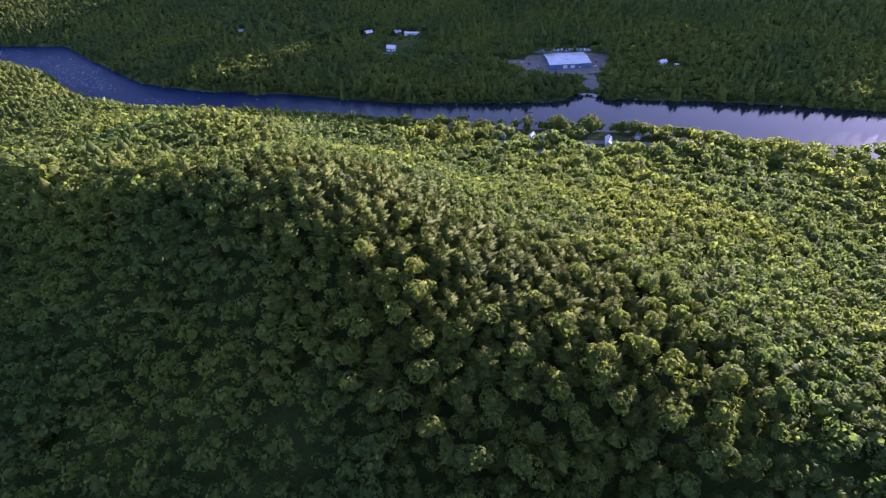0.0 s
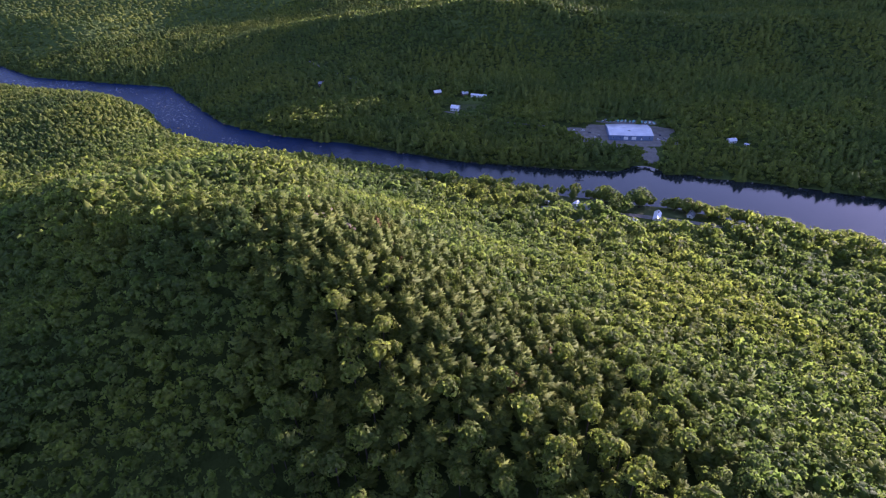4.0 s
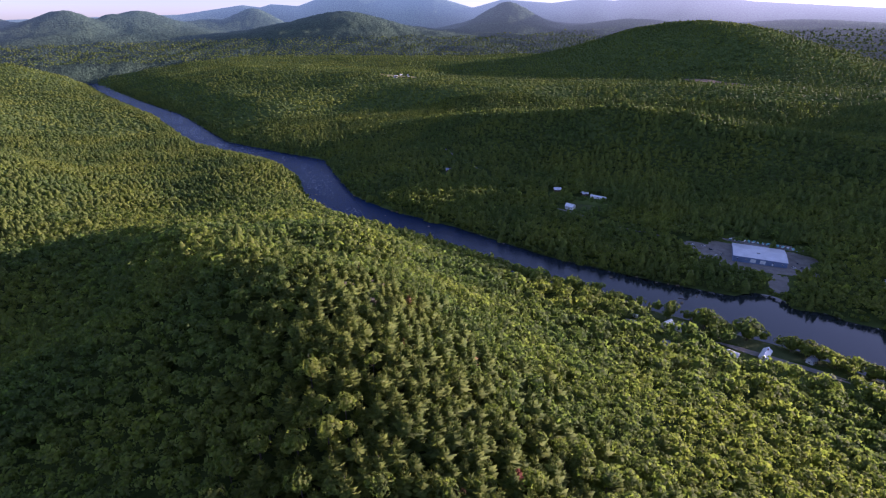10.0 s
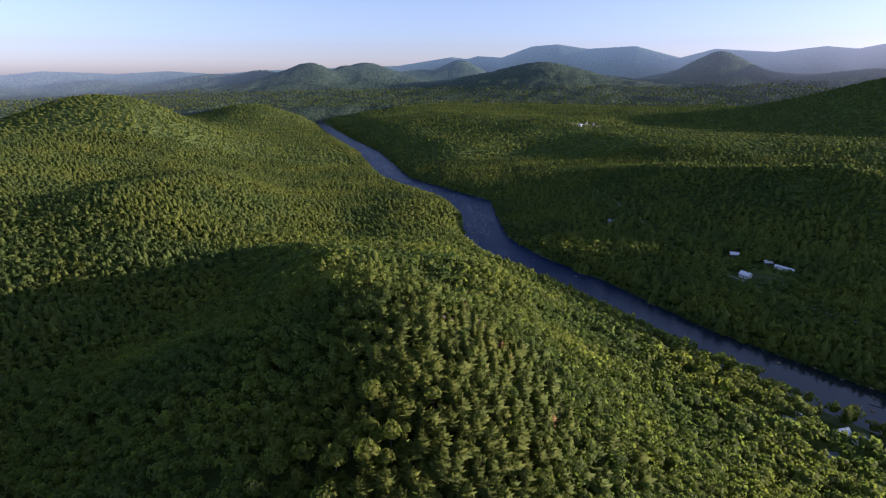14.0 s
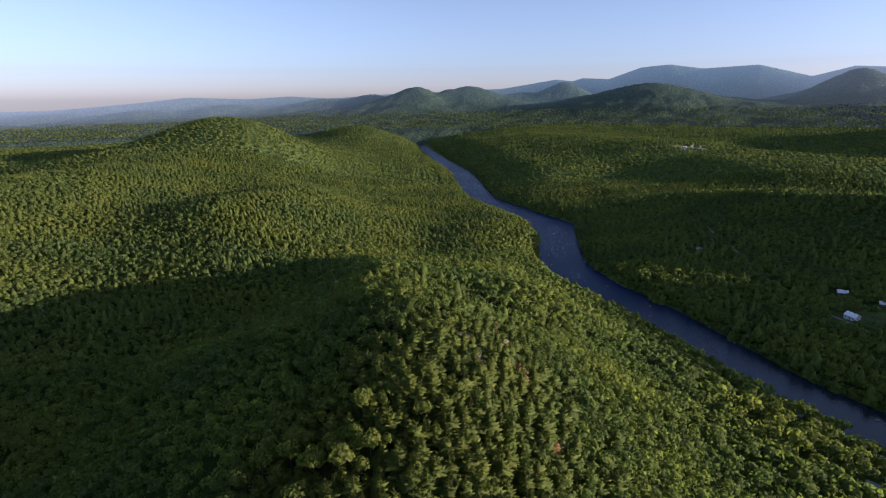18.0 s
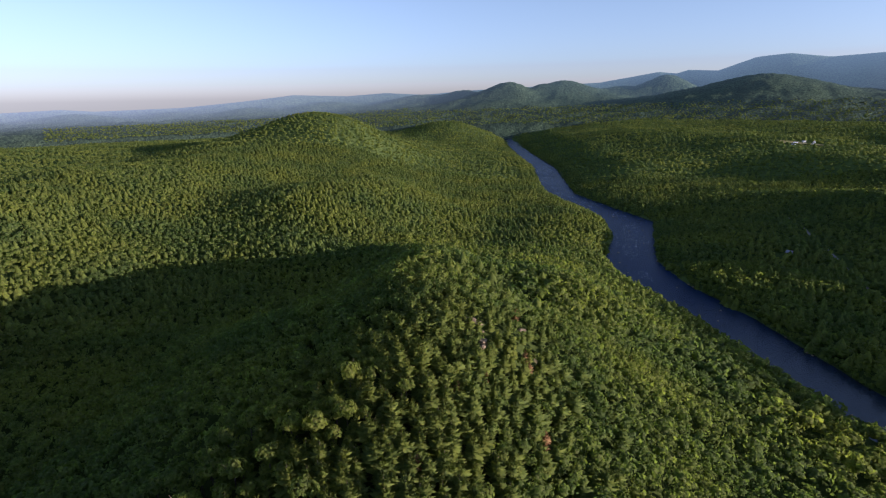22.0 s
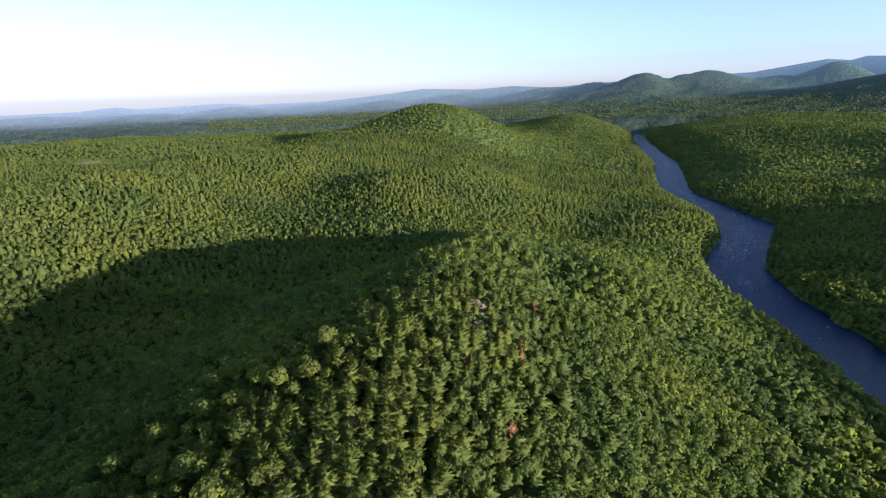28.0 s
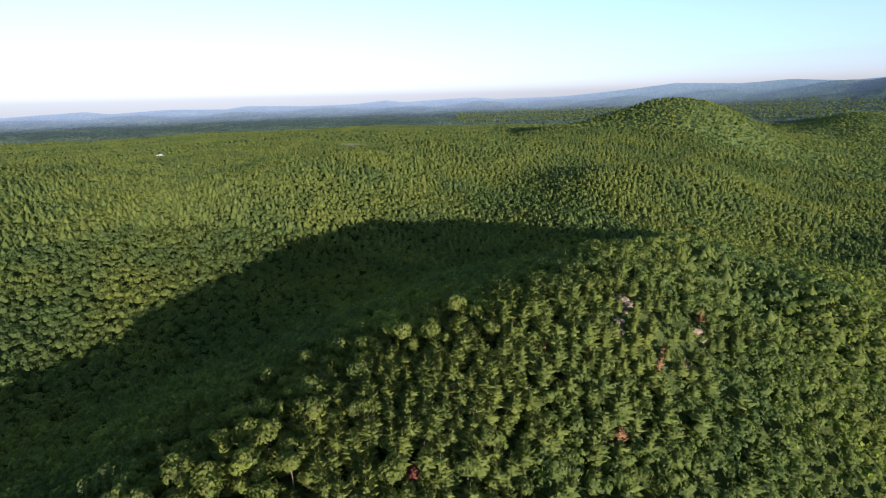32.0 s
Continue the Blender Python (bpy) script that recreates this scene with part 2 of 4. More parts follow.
def north_hills(x, y):
    """The shaded ridge beyond the river, the rolling woods behind it, and hills added to cast shade."""
    # the low bump at (60, 1020) is added to shade the bank woods southwest of it
    return (hill(x, y, 0, 1060, 380, 110, 0, 46) + hill(x, y, 60, 1020, 150, 45, 0, 10) + hill(x, y, -60, 1060, 150, 100, 0, 24) + hill(x, y, 500, 1060, 300, 120, 0, 30)
            + hill(x, y, -330, 1090, 200, 120, 0, 16) + hill(x, y, -555, 1396, 250, 160, 0, 35) + hill(x, y, -900, 1640, 350, 250, 0, 24)
            + hill(x, y, -1500, 1600, 400, 250, 0, 25) + hill(x, y, 0, 1700, 600, 250, 0, 40) + hill(x, y, 700, 1500, 500, 300, 0, 40)
            + hill(x, y, -2400, 2100, 700, 400, 0, 34) + hill(x, y, -1300, 2400, 700, 400, 0, 22) + hill(x, y, -80, 2850, 590, 450, 0, 213)
            # two hills added to the east, mostly unseen, to keep sun off the north bank
            + hill(x, y, 864, 1718, 262, 200, -43, 177) + hill(x, y, 1163, 1439, 320, 200, -43, 142))


def waves(x, y):
    """Gentle unevenness of the land."""
    return (2.2 * np.sin(x / 47 + 1.3 * np.sin(y / 71)) * np.cos(y / 53 + 0.7) + 1.4 * np.sin(x / 23 - y / 31 + 2)
            + 4.0 * np.sin(x / 190 + y / 260) * np.sin(y / 150 - x / 330 + 1))


def land(x, y):
    x, y = np.asarray(x, float), np.asarray(y, float)
    s, side = bank(x, y)
    out = np.maximum(s, 0)
    floor = 1.8 * np.minimum(out / 6, 1) + np.where(side > 0, 34 * (1 - np.exp(-out / 520)), 30 * (1 - np.exp(-out / 420)))
    # the steep wooded edge of the south bank, and a lower one on the north side upstream
    step = np.interp(x, [-800, -600, -250, -170, -100, -30, 20, 80, 130], [0, 12, 15, 14, 9, 6, 4, 2, 0]) * np.exp(-np.maximum(out - 60, 0) ** 2 / 9000)
    shelf = 8 * np.clip((-x - 150) / 200, 0, 1)
    floor = floor + np.where(side > 0, shelf * (1 - np.exp(-out / 40)), step * (1 - np.exp(-out / 16)))
    # a shaded rise behind the flat north bank, far upstream
    k = np.clip((out - 70) / 120, 0, 1)
    floor = floor + np.where(side > 0, 17 * k * k * (3 - 2 * k) * np.clip((-x - 820) / 150, 0, 1) * np.clip((x + 2400) / 300, 0, 1), 0)
    rise = np.clip(s / 60, 0, 1)
    return np.where(s < 0, np.maximum(-4, s * 0.25), floor + rise * (near_hill(x, y) + west_hills(x, y) + north_hills(x, y) + np.clip(s / 150, 0, 1) * waves(x, y)))


def steps(a, b, step, lo, hi):
    """Even steps from a to b, then wider and wider ones out to lo and hi."""
    mid = list(np.arange(a, b + step, step))
    for end, sign in ((lo, -1), (hi, 1)):
        d, at = step, mid[0] if sign < 0 else mid[-1]
        while (at > end) if sign < 0 else (at < end):
            d *= 1.07
            at += sign * min(d, 120)
            mid.insert(0, at) if sign < 0 else mid.append(at)
    return np.array(mid)


gx, gy = steps(-900, 450, 9, -4850, 4850), steps(-300, 1150, 9, -4850, 4850)
GX, GY = np.meshgrid(gx, gy)
GZ = land(GX, GY)
beyond = np.clip((np.hypot(GX, GY) - 2300) / 500, 0, 1)
GZ = GZ + beyond * 3 * (bank(GX, GY)[0] > 15) - 70 * np.clip((np.hypot(GX - 100, GY - 110) - 3000) / 400, 0, 1)
idx = np.arange(GX.size).reshape(GX.shape)
quads = np.stack([idx[:-1, :-1], idx[:-1, 1:], idx[1:, 1:], idx[1:, :-1]], -1).reshape(-1, 4)
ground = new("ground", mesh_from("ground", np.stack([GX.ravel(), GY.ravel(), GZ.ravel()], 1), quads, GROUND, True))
tagged(ground, "dark leaf-strewn forest floor of hills and river valley", "ground", kind="structure")

# the water, a ribbon a little wider than the bed
left, right = [], []
for i, (x, y, w) in enumerate(RIVER):
    a, b = RIVER[max(i - 1, 0)], RIVER[min(i + 1, len(RIVER) - 1)]
    t = Vector((b[0] - a[0], b[1] - a[1])).normalized()
    left.append((x - t.y * (w + 26), y + t.x * (w + 26), 0.0))
    right.append((x + t.y * (w + 26), y - t.x * (w + 26), 0.0))
k = len(RIVER)
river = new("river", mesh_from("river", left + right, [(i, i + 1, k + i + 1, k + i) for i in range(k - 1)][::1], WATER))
tagged(river, "dark blue rippled river winding between wooded banks", "river", kind="structure")


# ---- far ranges ----
# crest of the last range: bearing and angle above the level
FAR_CREST = [(-158, -1.4), (-148, -1.37), (-142, -1.09), (-140, -1.35), (-135, -1.11), (-130, -1.25), (-128, -0.99), (-122, -1.16), (-117, -1.09), (-113.8, -0.78), (-112, -1.02), (-107.9, -0.84),
             (-104.4, -0.71), (-102, -0.93), (-95, -0.8), (-91, -0.48), (-88, -0.2), (-84.4, 0.2), (-79, 0), (-75, 0.25), (-71, 0), (-66, 0.35), (-53, 0.85), (-47.6, 1.7),
             (-46, 1.5), (-45, 1.8), (-42.5, 1.65), (-39.5, 2.7), (-37, 2.9), (-34, 2.45), (-29.5, 2.65), (-25.4, 1.55), (-22.5, 2.3), (-17.7, 1.95), (-14, 2.35), (-11.8, 2.1),
             (-9, 2.65), (-6, 2.75), (0, 1.9), (10, 1.2), (60, 0.5)]
# the plain's own angle below the level at its far end
PLAIN = [(-160, -2.3), (-135, -2.3), (-97, -2.0), (-82, -1.75), (-70, -1.4), (-62, -1.25), (-50, -1.2), (-38, -1.1), (-30, -0.9), (-22, -0.65), (0, -0.5), (60, -0.4)]
# single hills: bearing, metres, angle of the top, half widths in degrees on either side, depth in metres
HILLS = [(-38.3, 3850, 1.22, 6.6, 5.4, 380), (-45.5, 3800, -0.95, 4.0, 4.0, 240), (-31.0, 3900, -0.75, 3.5, 3.0, 260), (-22.0, 4300, 2.08, 3.0, 3.1, 260), (-17.5, 4350, 0.15, 3.6, 4.0, 260), (-26.5, 4350, 0.05, 3.2, 3.0, 260),
         (-46.7, 4420, 1.42, 3.2, 2.6, 200), (-51.0, 4400, 0.45, 3.0, 3.0, 220), (-61.9, 4150, 1.08, 4.0, 2.7, 300), (-56.5, 4300, 1.12, 3.4, 4.0, 300), (-58.8, 4220, 0.72, 1.6, 1.8, 200), (-53.0, 4050, -0.75, 3.2, 3.0, 260),
         (-66.6, 4350, 0.38, 4.0, 2.6, 220), (-71.0, 4480, 0.02, 4.5, 4.0, 200), (-68.5, 4050, -1.05, 4.5, 3.5, 240), (-75.5, 4350, -0.95, 3.5, 4.0, 200), (-81.0, 4500, -0.55, 4.0, 5.0, 180), (-88.5, 4450, -0.95, 4.0, 4.0, 200),
         (-95.5, 4520, -1.2, 5.0, 4.0, 170), (-103.5, 4480, -1.12, 3.5, 3.5, 190), (-111.0, 4400, -1.5, 5.0, 4.0, 200), (-120.0, 4480, -1.4, 5.0, 5.0, 190), (-128.5, 4420, -1.55, 4.0, 4.0, 190), (-138.0, 4460, -1.6, 5.0, 4.0, 190),
         (-147.0, 4450, -1.65, 4.5, 4.5, 190), (-10.0, 4250, 0.5, 5.0, 6.0, 280), (4.0, 4300, 0.4, 7.0, 8.0, 280)]
EYE = 234.0


def ridged(b, r, size, seed):
    """Spurs and gullies on far slopes, about -1 to 1."""
    x, y = r * np.sin(np.radians(b)) / size, r * np.cos(np.radians(b)) / size
    f = np.zeros_like(x)
    for k, (turn, weight, fold) in enumerate(((0.4, 0.5, 1.0), (1.5, 0.5, 1.3), (2.5, 0.35, 2.1), (0.9, 0.3, 2.7), (2.0, 0.18, 4.9), (1.1, 0.18, 5.6))):
        u = math.cos(turn + seed) * x + math.sin(turn + seed) * y
        v = math.cos(turn + seed) * y - math.sin(turn + seed) * x
        f = f + weight * (1 - 2.6 * np.abs(np.sin(fold * u + 1.3 * np.sin(0.8 * v * fold + k + seed)) * 0.5))
    return f


def far_plain(b, r):
    """Height of the rolling wooded plain before the far hills, at a bearing and distance."""
    level = 52 + (EYE + 4400 * np.tan(np.radians(np.interp(b, *zip(*PLAIN)))) - 52) * np.clip((r - 2700) / 1250, 0, 1)
    fold = (1 - 2 * np.abs(np.sin((r + 70 * np.sin(b * 0.31) + 40 * np.sin(b * 0.83 + r / 300)) / 78))) * (0.6 + 0.4 * np.sin(b * 0.62 + r / 170))
    return level + np.clip((r - 2850) / 300, 0, 1) * (10 * fold + 6 * ridged(b, r, 260, 1.0)) + 3 * np.sin(b * 1.7 - r / 60)


def far_land(b, r):
    """Height of the distant country at a bearing and distance."""
    level = far_plain(b, r)
    spur = ridged(b, r, 170, 2.2)
    rise = np.zeros_like(level)
    for hb, hr, up, w0, w1, deep in HILLS:
        u = (b - hb) / (1.25 * np.where(b < hb, w0, w1))
        v = (r - hr) / (1.05 * deep)
        d = np.sqrt(np.hypot(u, v) ** 2 + 0.03) - 0.173
        body = np.exp(-1.15 * d ** 1.3) * (1 + 0.13 * spur * np.clip(d - 0.1, 0, 0.8))
        rise = rise + np.maximum((EYE + hr * math.tan(radians(up)) - level) * body, 0) ** 5
    crest = EYE + 4720 * np.tan(np.radians(np.interp(b, *zip(*FAR_CREST))))
    v = np.clip((4720 - r) / 190, -1, 3)
    last = (crest - level) * np.exp(-0.9 * np.abs(v) ** 1.4) * (1 + 0.12 * spur * np.clip(v - 0.2, 0, 1))
    return level + (rise + np.maximum(last, 0) ** 5) ** 0.2


def hazy_distance_material():
    """Far woods with haze painted as emission: little at the inner edge, most on the last range."""
    m, n, l, p = material("hazy_distant_forest")
    c = ramp(n, l, noise_tex(n, l, mapped(n, l, 150.0), 1.0, 6.0), [(0.3, (0.038, 0.064, 0.040)), (0.7, (0.058, 0.088, 0.048))])
    fine = noise_tex(n, l, mapped(n, l, 13.0), 1.0, 4.0, 0.7)
    c = mix(n, l, "MULTIPLY", 1.0, c, ramp(n, l, fine, [(0.35, (0.42, 0.46, 0.5)), (0.65, (1.5, 1.48, 1.4))]))
    l.new(c, p.inputs["Base Color"])
    p.inputs["Roughness"].default_value = 1.0
    p.inputs["Specular IOR Level"].default_value = 0.0
    k = n.new("ShaderNodeBump")
    k.inputs["Strength"].default_value, k.inputs["Distance"].default_value = 1.0, 14.0
    l.new(fine, k.inputs["Height"])
    l.new(k.outputs[0], p.inputs["Normal"])
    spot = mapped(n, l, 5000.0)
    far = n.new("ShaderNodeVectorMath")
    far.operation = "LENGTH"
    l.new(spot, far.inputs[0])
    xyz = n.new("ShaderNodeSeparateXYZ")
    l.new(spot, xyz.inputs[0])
    # painted haze tones for north, west and east, each brighter with distance
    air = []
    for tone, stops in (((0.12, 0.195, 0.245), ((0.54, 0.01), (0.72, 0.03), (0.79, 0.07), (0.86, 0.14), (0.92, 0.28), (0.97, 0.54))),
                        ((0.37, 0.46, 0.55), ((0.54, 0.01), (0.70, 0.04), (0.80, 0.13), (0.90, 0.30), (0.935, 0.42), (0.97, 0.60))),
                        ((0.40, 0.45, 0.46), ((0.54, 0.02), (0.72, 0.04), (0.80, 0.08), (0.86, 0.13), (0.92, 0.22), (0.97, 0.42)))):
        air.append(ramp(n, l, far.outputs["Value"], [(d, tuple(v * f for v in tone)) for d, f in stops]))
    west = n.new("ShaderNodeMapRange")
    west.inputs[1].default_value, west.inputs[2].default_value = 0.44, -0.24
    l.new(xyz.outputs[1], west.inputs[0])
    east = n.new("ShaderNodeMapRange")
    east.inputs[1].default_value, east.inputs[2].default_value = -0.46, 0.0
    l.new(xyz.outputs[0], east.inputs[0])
    haze_glow = mix(n, l, "MIX", east.outputs[0], mix(n, l, "MIX", west.outputs[0], air[0], air[1]), air[2])
    l.new(haze_glow, p.inputs["Emission Color"])
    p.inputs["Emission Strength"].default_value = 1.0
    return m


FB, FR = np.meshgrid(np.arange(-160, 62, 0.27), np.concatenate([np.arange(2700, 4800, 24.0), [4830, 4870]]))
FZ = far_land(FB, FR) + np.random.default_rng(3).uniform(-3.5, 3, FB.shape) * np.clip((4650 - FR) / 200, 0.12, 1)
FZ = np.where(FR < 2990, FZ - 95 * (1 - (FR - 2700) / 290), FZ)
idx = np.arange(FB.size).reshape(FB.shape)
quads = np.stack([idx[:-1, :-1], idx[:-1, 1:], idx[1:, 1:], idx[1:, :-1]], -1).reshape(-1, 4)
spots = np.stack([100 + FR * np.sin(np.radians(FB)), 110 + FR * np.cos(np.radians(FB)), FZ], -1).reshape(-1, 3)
hills = new("backdrop_hills", mesh_from("backdrop_hills", spots, quads[:, ::-1], hazy_distance_material(), True))
tagged(hills, "blue-green wooded hills and pale ranges along the horizon, haze painted as glow", "hills", kind="structure")


# ---- trees ----
def quad_cloud(centres, normals, size, rng):
    """A leaf clump at each centre, a bent quad that roughly faces its normal; with the normals of its corners."""
    n = len(centres)
    nrm = normals + rng.normal(0, 0.36, (n, 3))
    nrm /= np.linalg.norm(nrm, axis=1)[:, None]
    a = np.cross(nrm, rng.normal(0, 1, (n, 3)))
    a /= np.linalg.norm(a, axis=1)[:, None]
    b = np.cross(nrm, a)
    s = (size * rng.uniform(0.7, 1.3, n))[:, None]
    e = rng.uniform(0.6, 1.0, n)[:, None]
    q = np.stack([centres - a * s, centres - b * s * e - nrm * s * 0.25, centres + a * s, centres + b * s * e - nrm * s * 0.25], 1)
    m = np.repeat((normals * 0.88 + nrm * 0.24)[:, None], 4, 1) + 0.4 * (q - centres[:, None]) / s[:, None]
    return loose(q, m)


def loose(q, m):
    """Quads that share no corner: verts, normals, faces."""
    return q.reshape(-1, 3), (m / np.linalg.norm(m, axis=2)[:, :, None]).reshape(-1, 3), np.arange(q.shape[0] * 4).reshape(-1, 4)


def broad_crown(rng, segs, rings, lumps, fringe, size):
    """A rounded lumpy crown, 1 wide in radius and about 1.4 high from z = 0, with loose leaf clumps on its skin."""
    k = np.arange(lumps) + 0.5
    ct = 1 - 1.35 * k / lumps
    az = 2.399963 * k + rng.uniform(-0.35, 0.35, lumps)
    tops = np.stack([np.sqrt(1 - ct ** 2) * np.cos(az), np.sqrt(1 - ct ** 2) * np.sin(az), ct], 1)
    tall = rng.uniform(0.35, 1.4, lumps)
    lean = rng.normal(0, 0.08, 2)

    def skin(d):
        ang = np.arccos(np.clip(d @ tops.T, -1, 1))
        r = 0.64 + 0.36 * np.max(tall * np.clip(1 - (ang / 0.62) ** 2, 0, 1), 1)
        p = d * r[:, None] * np.array([1, 1, 0.95]) + np.array([0, 0, 0.45])
        p[:, :2] += lean * p[:, 2:]
        return p
    th = np.linspace(0, radians(128), rings + 1)[1:]
    dirs = [(0, 0, 1.0)]
    for i, a in enumerate(th):
        for j in range(segs):
            t = 2 * math.pi * (j + 0.5 * (i % 2) + rng.uniform(-0.2, 0.2)) / segs
            dirs.append((math.sin(a) * math.cos(t), math.sin(a) * math.sin(t), math.cos(a)))
    d = np.array(dirs)
    v = skin(d) * (0.92 if fringe else 1.0) + rng.normal(0, 0.05, d.shape)
    f = [(0, 1 + j, 1 + (j + 1) % segs, 1 + (j + 2) % segs) for j in range(0, segs, 2)]
    for i in range(rings - 1):
        a, b = 1 + i * segs, 1 + (i + 1) * segs
        f += [(a + j, b + j, b + (j + 1) % segs, a + (j + 1) % segs) for j in range(segs)]
    f = np.array(f)
    fn = np.cross(v[f[:, 2]] - v[f[:, 0]], v[f[:, 3]] - v[f[:, 1]])
    nrm = np.zeros(v.shape)
    for c in range(4):
        np.add.at(nrm, f[:, c], fn)
    nrm = nrm / np.linalg.norm(nrm, axis=1)[:, None] + 0.25 * d
    nrm /= np.linalg.norm(nrm, axis=1)[:, None]
    if fringe:
        e = rng.normal(0, 1, (fringe, 3))
        e[:, 2] = np.abs(e[:, 2]) * 1.1 - 0.35
        e /= np.linalg.norm(e, axis=1)[:, None]
        face = e + 0.5 * rng.normal(0, 0.6, e.shape)
        qv, qn, qf = quad_cloud(skin(e) + e * rng.uniform(-0.05, 0.07, fringe)[:, None], face / np.linalg.norm(face, axis=1)[:, None], size, rng)
        v, nrm, f = np.concatenate([v, qv]), np.concatenate([nrm, qn]), np.concatenate([f, qf + len(v)])
    return v, nrm, f


def lobed_crown(rng, segs, rings, lobes, leaves, size):
    """A wide uneven crown of several domes grown together, 1 in radius and about 1.4 high: a dark core under leaf clumps that cover the domes."""
    v, nrm, f = broad_crown(rng, segs, rings, 5, 0, 0)
    v = v * np.array([0.72, 0.72, 0.80])
    k = np.arange(lobes)
    ring = rng.uniform(0.38, 0.62, lobes)
    ring[0] = rng.uniform(0, 0.18)
    az = 2.399963 * k + rng.uniform(-0.5, 0.5, lobes)
    at = np.stack([ring * np.cos(az), ring * np.sin(az), 0.80 - 0.75 * ring ** 1.5 + rng.uniform(-0.12, 0.14, lobes)], 1)
    rad = rng.uniform(0.34, 0.52, lobes)
    which = rng.choice(lobes, leaves * 3, p=rad ** 2 / np.sum(rad ** 2))
    e = rng.normal(0, 1, (leaves * 3, 3))
    e[:, 2] = np.abs(e[:, 2]) * 1.2 - 0.5
    e /= np.linalg.norm(e, axis=1)[:, None]
    p = at[which] + e * (rad[which] * rng.uniform(0.88, 1.1, leaves * 3))[:, None] * np.array([1, 1, 0.85])
    gap = np.linalg.norm(p[:, None] - at[None], axis=2) / rad[None]
    keep = np.flatnonzero((gap > 0.84).all(1))[:leaves]
    out = p[keep] - np.array([0, 0, 0.35])
    face = e[keep] + 0.35 * out / np.linalg.norm(out, axis=1)[:, None] + 0.25 * rng.normal(0, 0.6, (len(keep), 3))
    qv, qn, qf = quad_cloud(p[keep], face / np.linalg.norm(face, axis=1)[:, None], size, rng)
    return np.concatenate([v, qv]), np.concatenate([nrm, qn]), np.concatenate([f, qf + len(v)])


def needle_crown(rng, tiers, arms, wide, thin, fan):
    """A ragged pointed crown, 1 high: tiers of boughs, each a fan of sprays that sweep up at the tips, from z = 0."""
    out, nor = [], []
    lean = rng.normal(0, 0.03, 2)
    for j in range(tiers):
        f = j / (tiers - 1)
        r = wide * (1 - f ** 1.3) ** 0.88 * rng.uniform(0.8, 1.15) * (0.7 + 0.3 * min(1, f * 3 + 0.2)) + 0.05
        k = max(4, int(round(arms * (1 - 0.3 * f))))
        for i in range(k):
            t0 = 2 * math.pi * (i + rng.uniform(-0.35, 0.35)) / k + j * 1.9
            r0, rise = r * rng.uniform(0.6, 1.35), rng.uniform(0.02, 0.10)
            z = f * 0.88 + rng.uniform(-0.03, 0.03)
            shade = rng.normal(0, 0.22, 3)
            for a in range(fan):
                t = t0 + (a - (fan - 1) / 2) * 0.5
                rr = r0 * (1.0 if a == fan // 2 else rng.uniform(0.68, 0.9))
                u = np.array([math.cos(t), math.sin(t), 0])
                v = np.array([-math.sin(t), math.cos(t), 0]) * rr * thin * rng.uniform(0.8, 1.25)
                axis = np.array([lean[0] * z, lean[1] * z, z])
                root = axis + u * rr * (0.0 if a == fan // 2 else 0.22)
                mid = axis + u * rr * 0.6 + np.array([0, 0, rise * 0.25])
                tip = axis + u * rr + np.array([0, 0, rise])
                low = np.array([0, 0, 0.025])
                out.append([root, mid - v - low, tip, mid + v - low])
                m = u * 0.65 + np.array([0, 0, 0.65]) + shade + rng.normal(0, 0.14, 3)
                nor.append([m - 0.5 * u, m - v / rr * 1.5, m + 0.35 * u, m + v / rr * 1.5])
    for i in range(5):
        t = 2 * math.pi * i / 5
        a, b, c = (np.array([math.cos(t + k), math.sin(t + k), 0]) * wide * 0.5 for k in (-0.7, 0, 0.7))
        up = np.array([0, 0, 0.04])
        out.append([np.array([0, 0, 0.8]), a + up, b, c + up])
        nor.append([b + up * 8, a + up * 2, b + up * 2, c + up * 2])
    return loose(np.array(out), np.array(nor))


def cone_crown(rng, sides, stories):
    """A pointed crown far off: ragged skirts of boughs, one above the other."""
    out, nor = [], []
    for j in range(stories):
        low, top = {1: ((0.0, 1.0),), 2: ((0.0, 0.7), (0.42, 1.0)), 3: ((0.0, 0.52), (0.26, 0.78), (0.54, 1.0))}[stories][j]
        r = (0.33, 0.24)[j] if stories < 3 else (0.32, 0.27, 0.19)[j]
        for i in range(sides):
            t = 2 * math.pi * (i + 0.5 * j) / sides
            w = math.pi / sides * 1.25
            rr = r * rng.uniform(0.8, 1.25)
            ring = [np.array([math.cos(t + k), math.sin(t + k), 0]) for k in (-w, 0, w)]
            drop = np.array([0, 0, low + rng.uniform(-0.04, 0.04)])
            out.append([np.array([0, 0, top]), ring[0] * rr + drop, ring[1] * rr * 1.1 + drop - np.array([0, 0, 0.05]), ring[2] * rr + drop])
            up = np.array([0, 0, 0.4])
            nor.append([ring[1] * 0.5 + up * 2, ring[0] + up, ring[1] + up, ring[2] + up])
    return loose(np.array(out), np.array(nor))


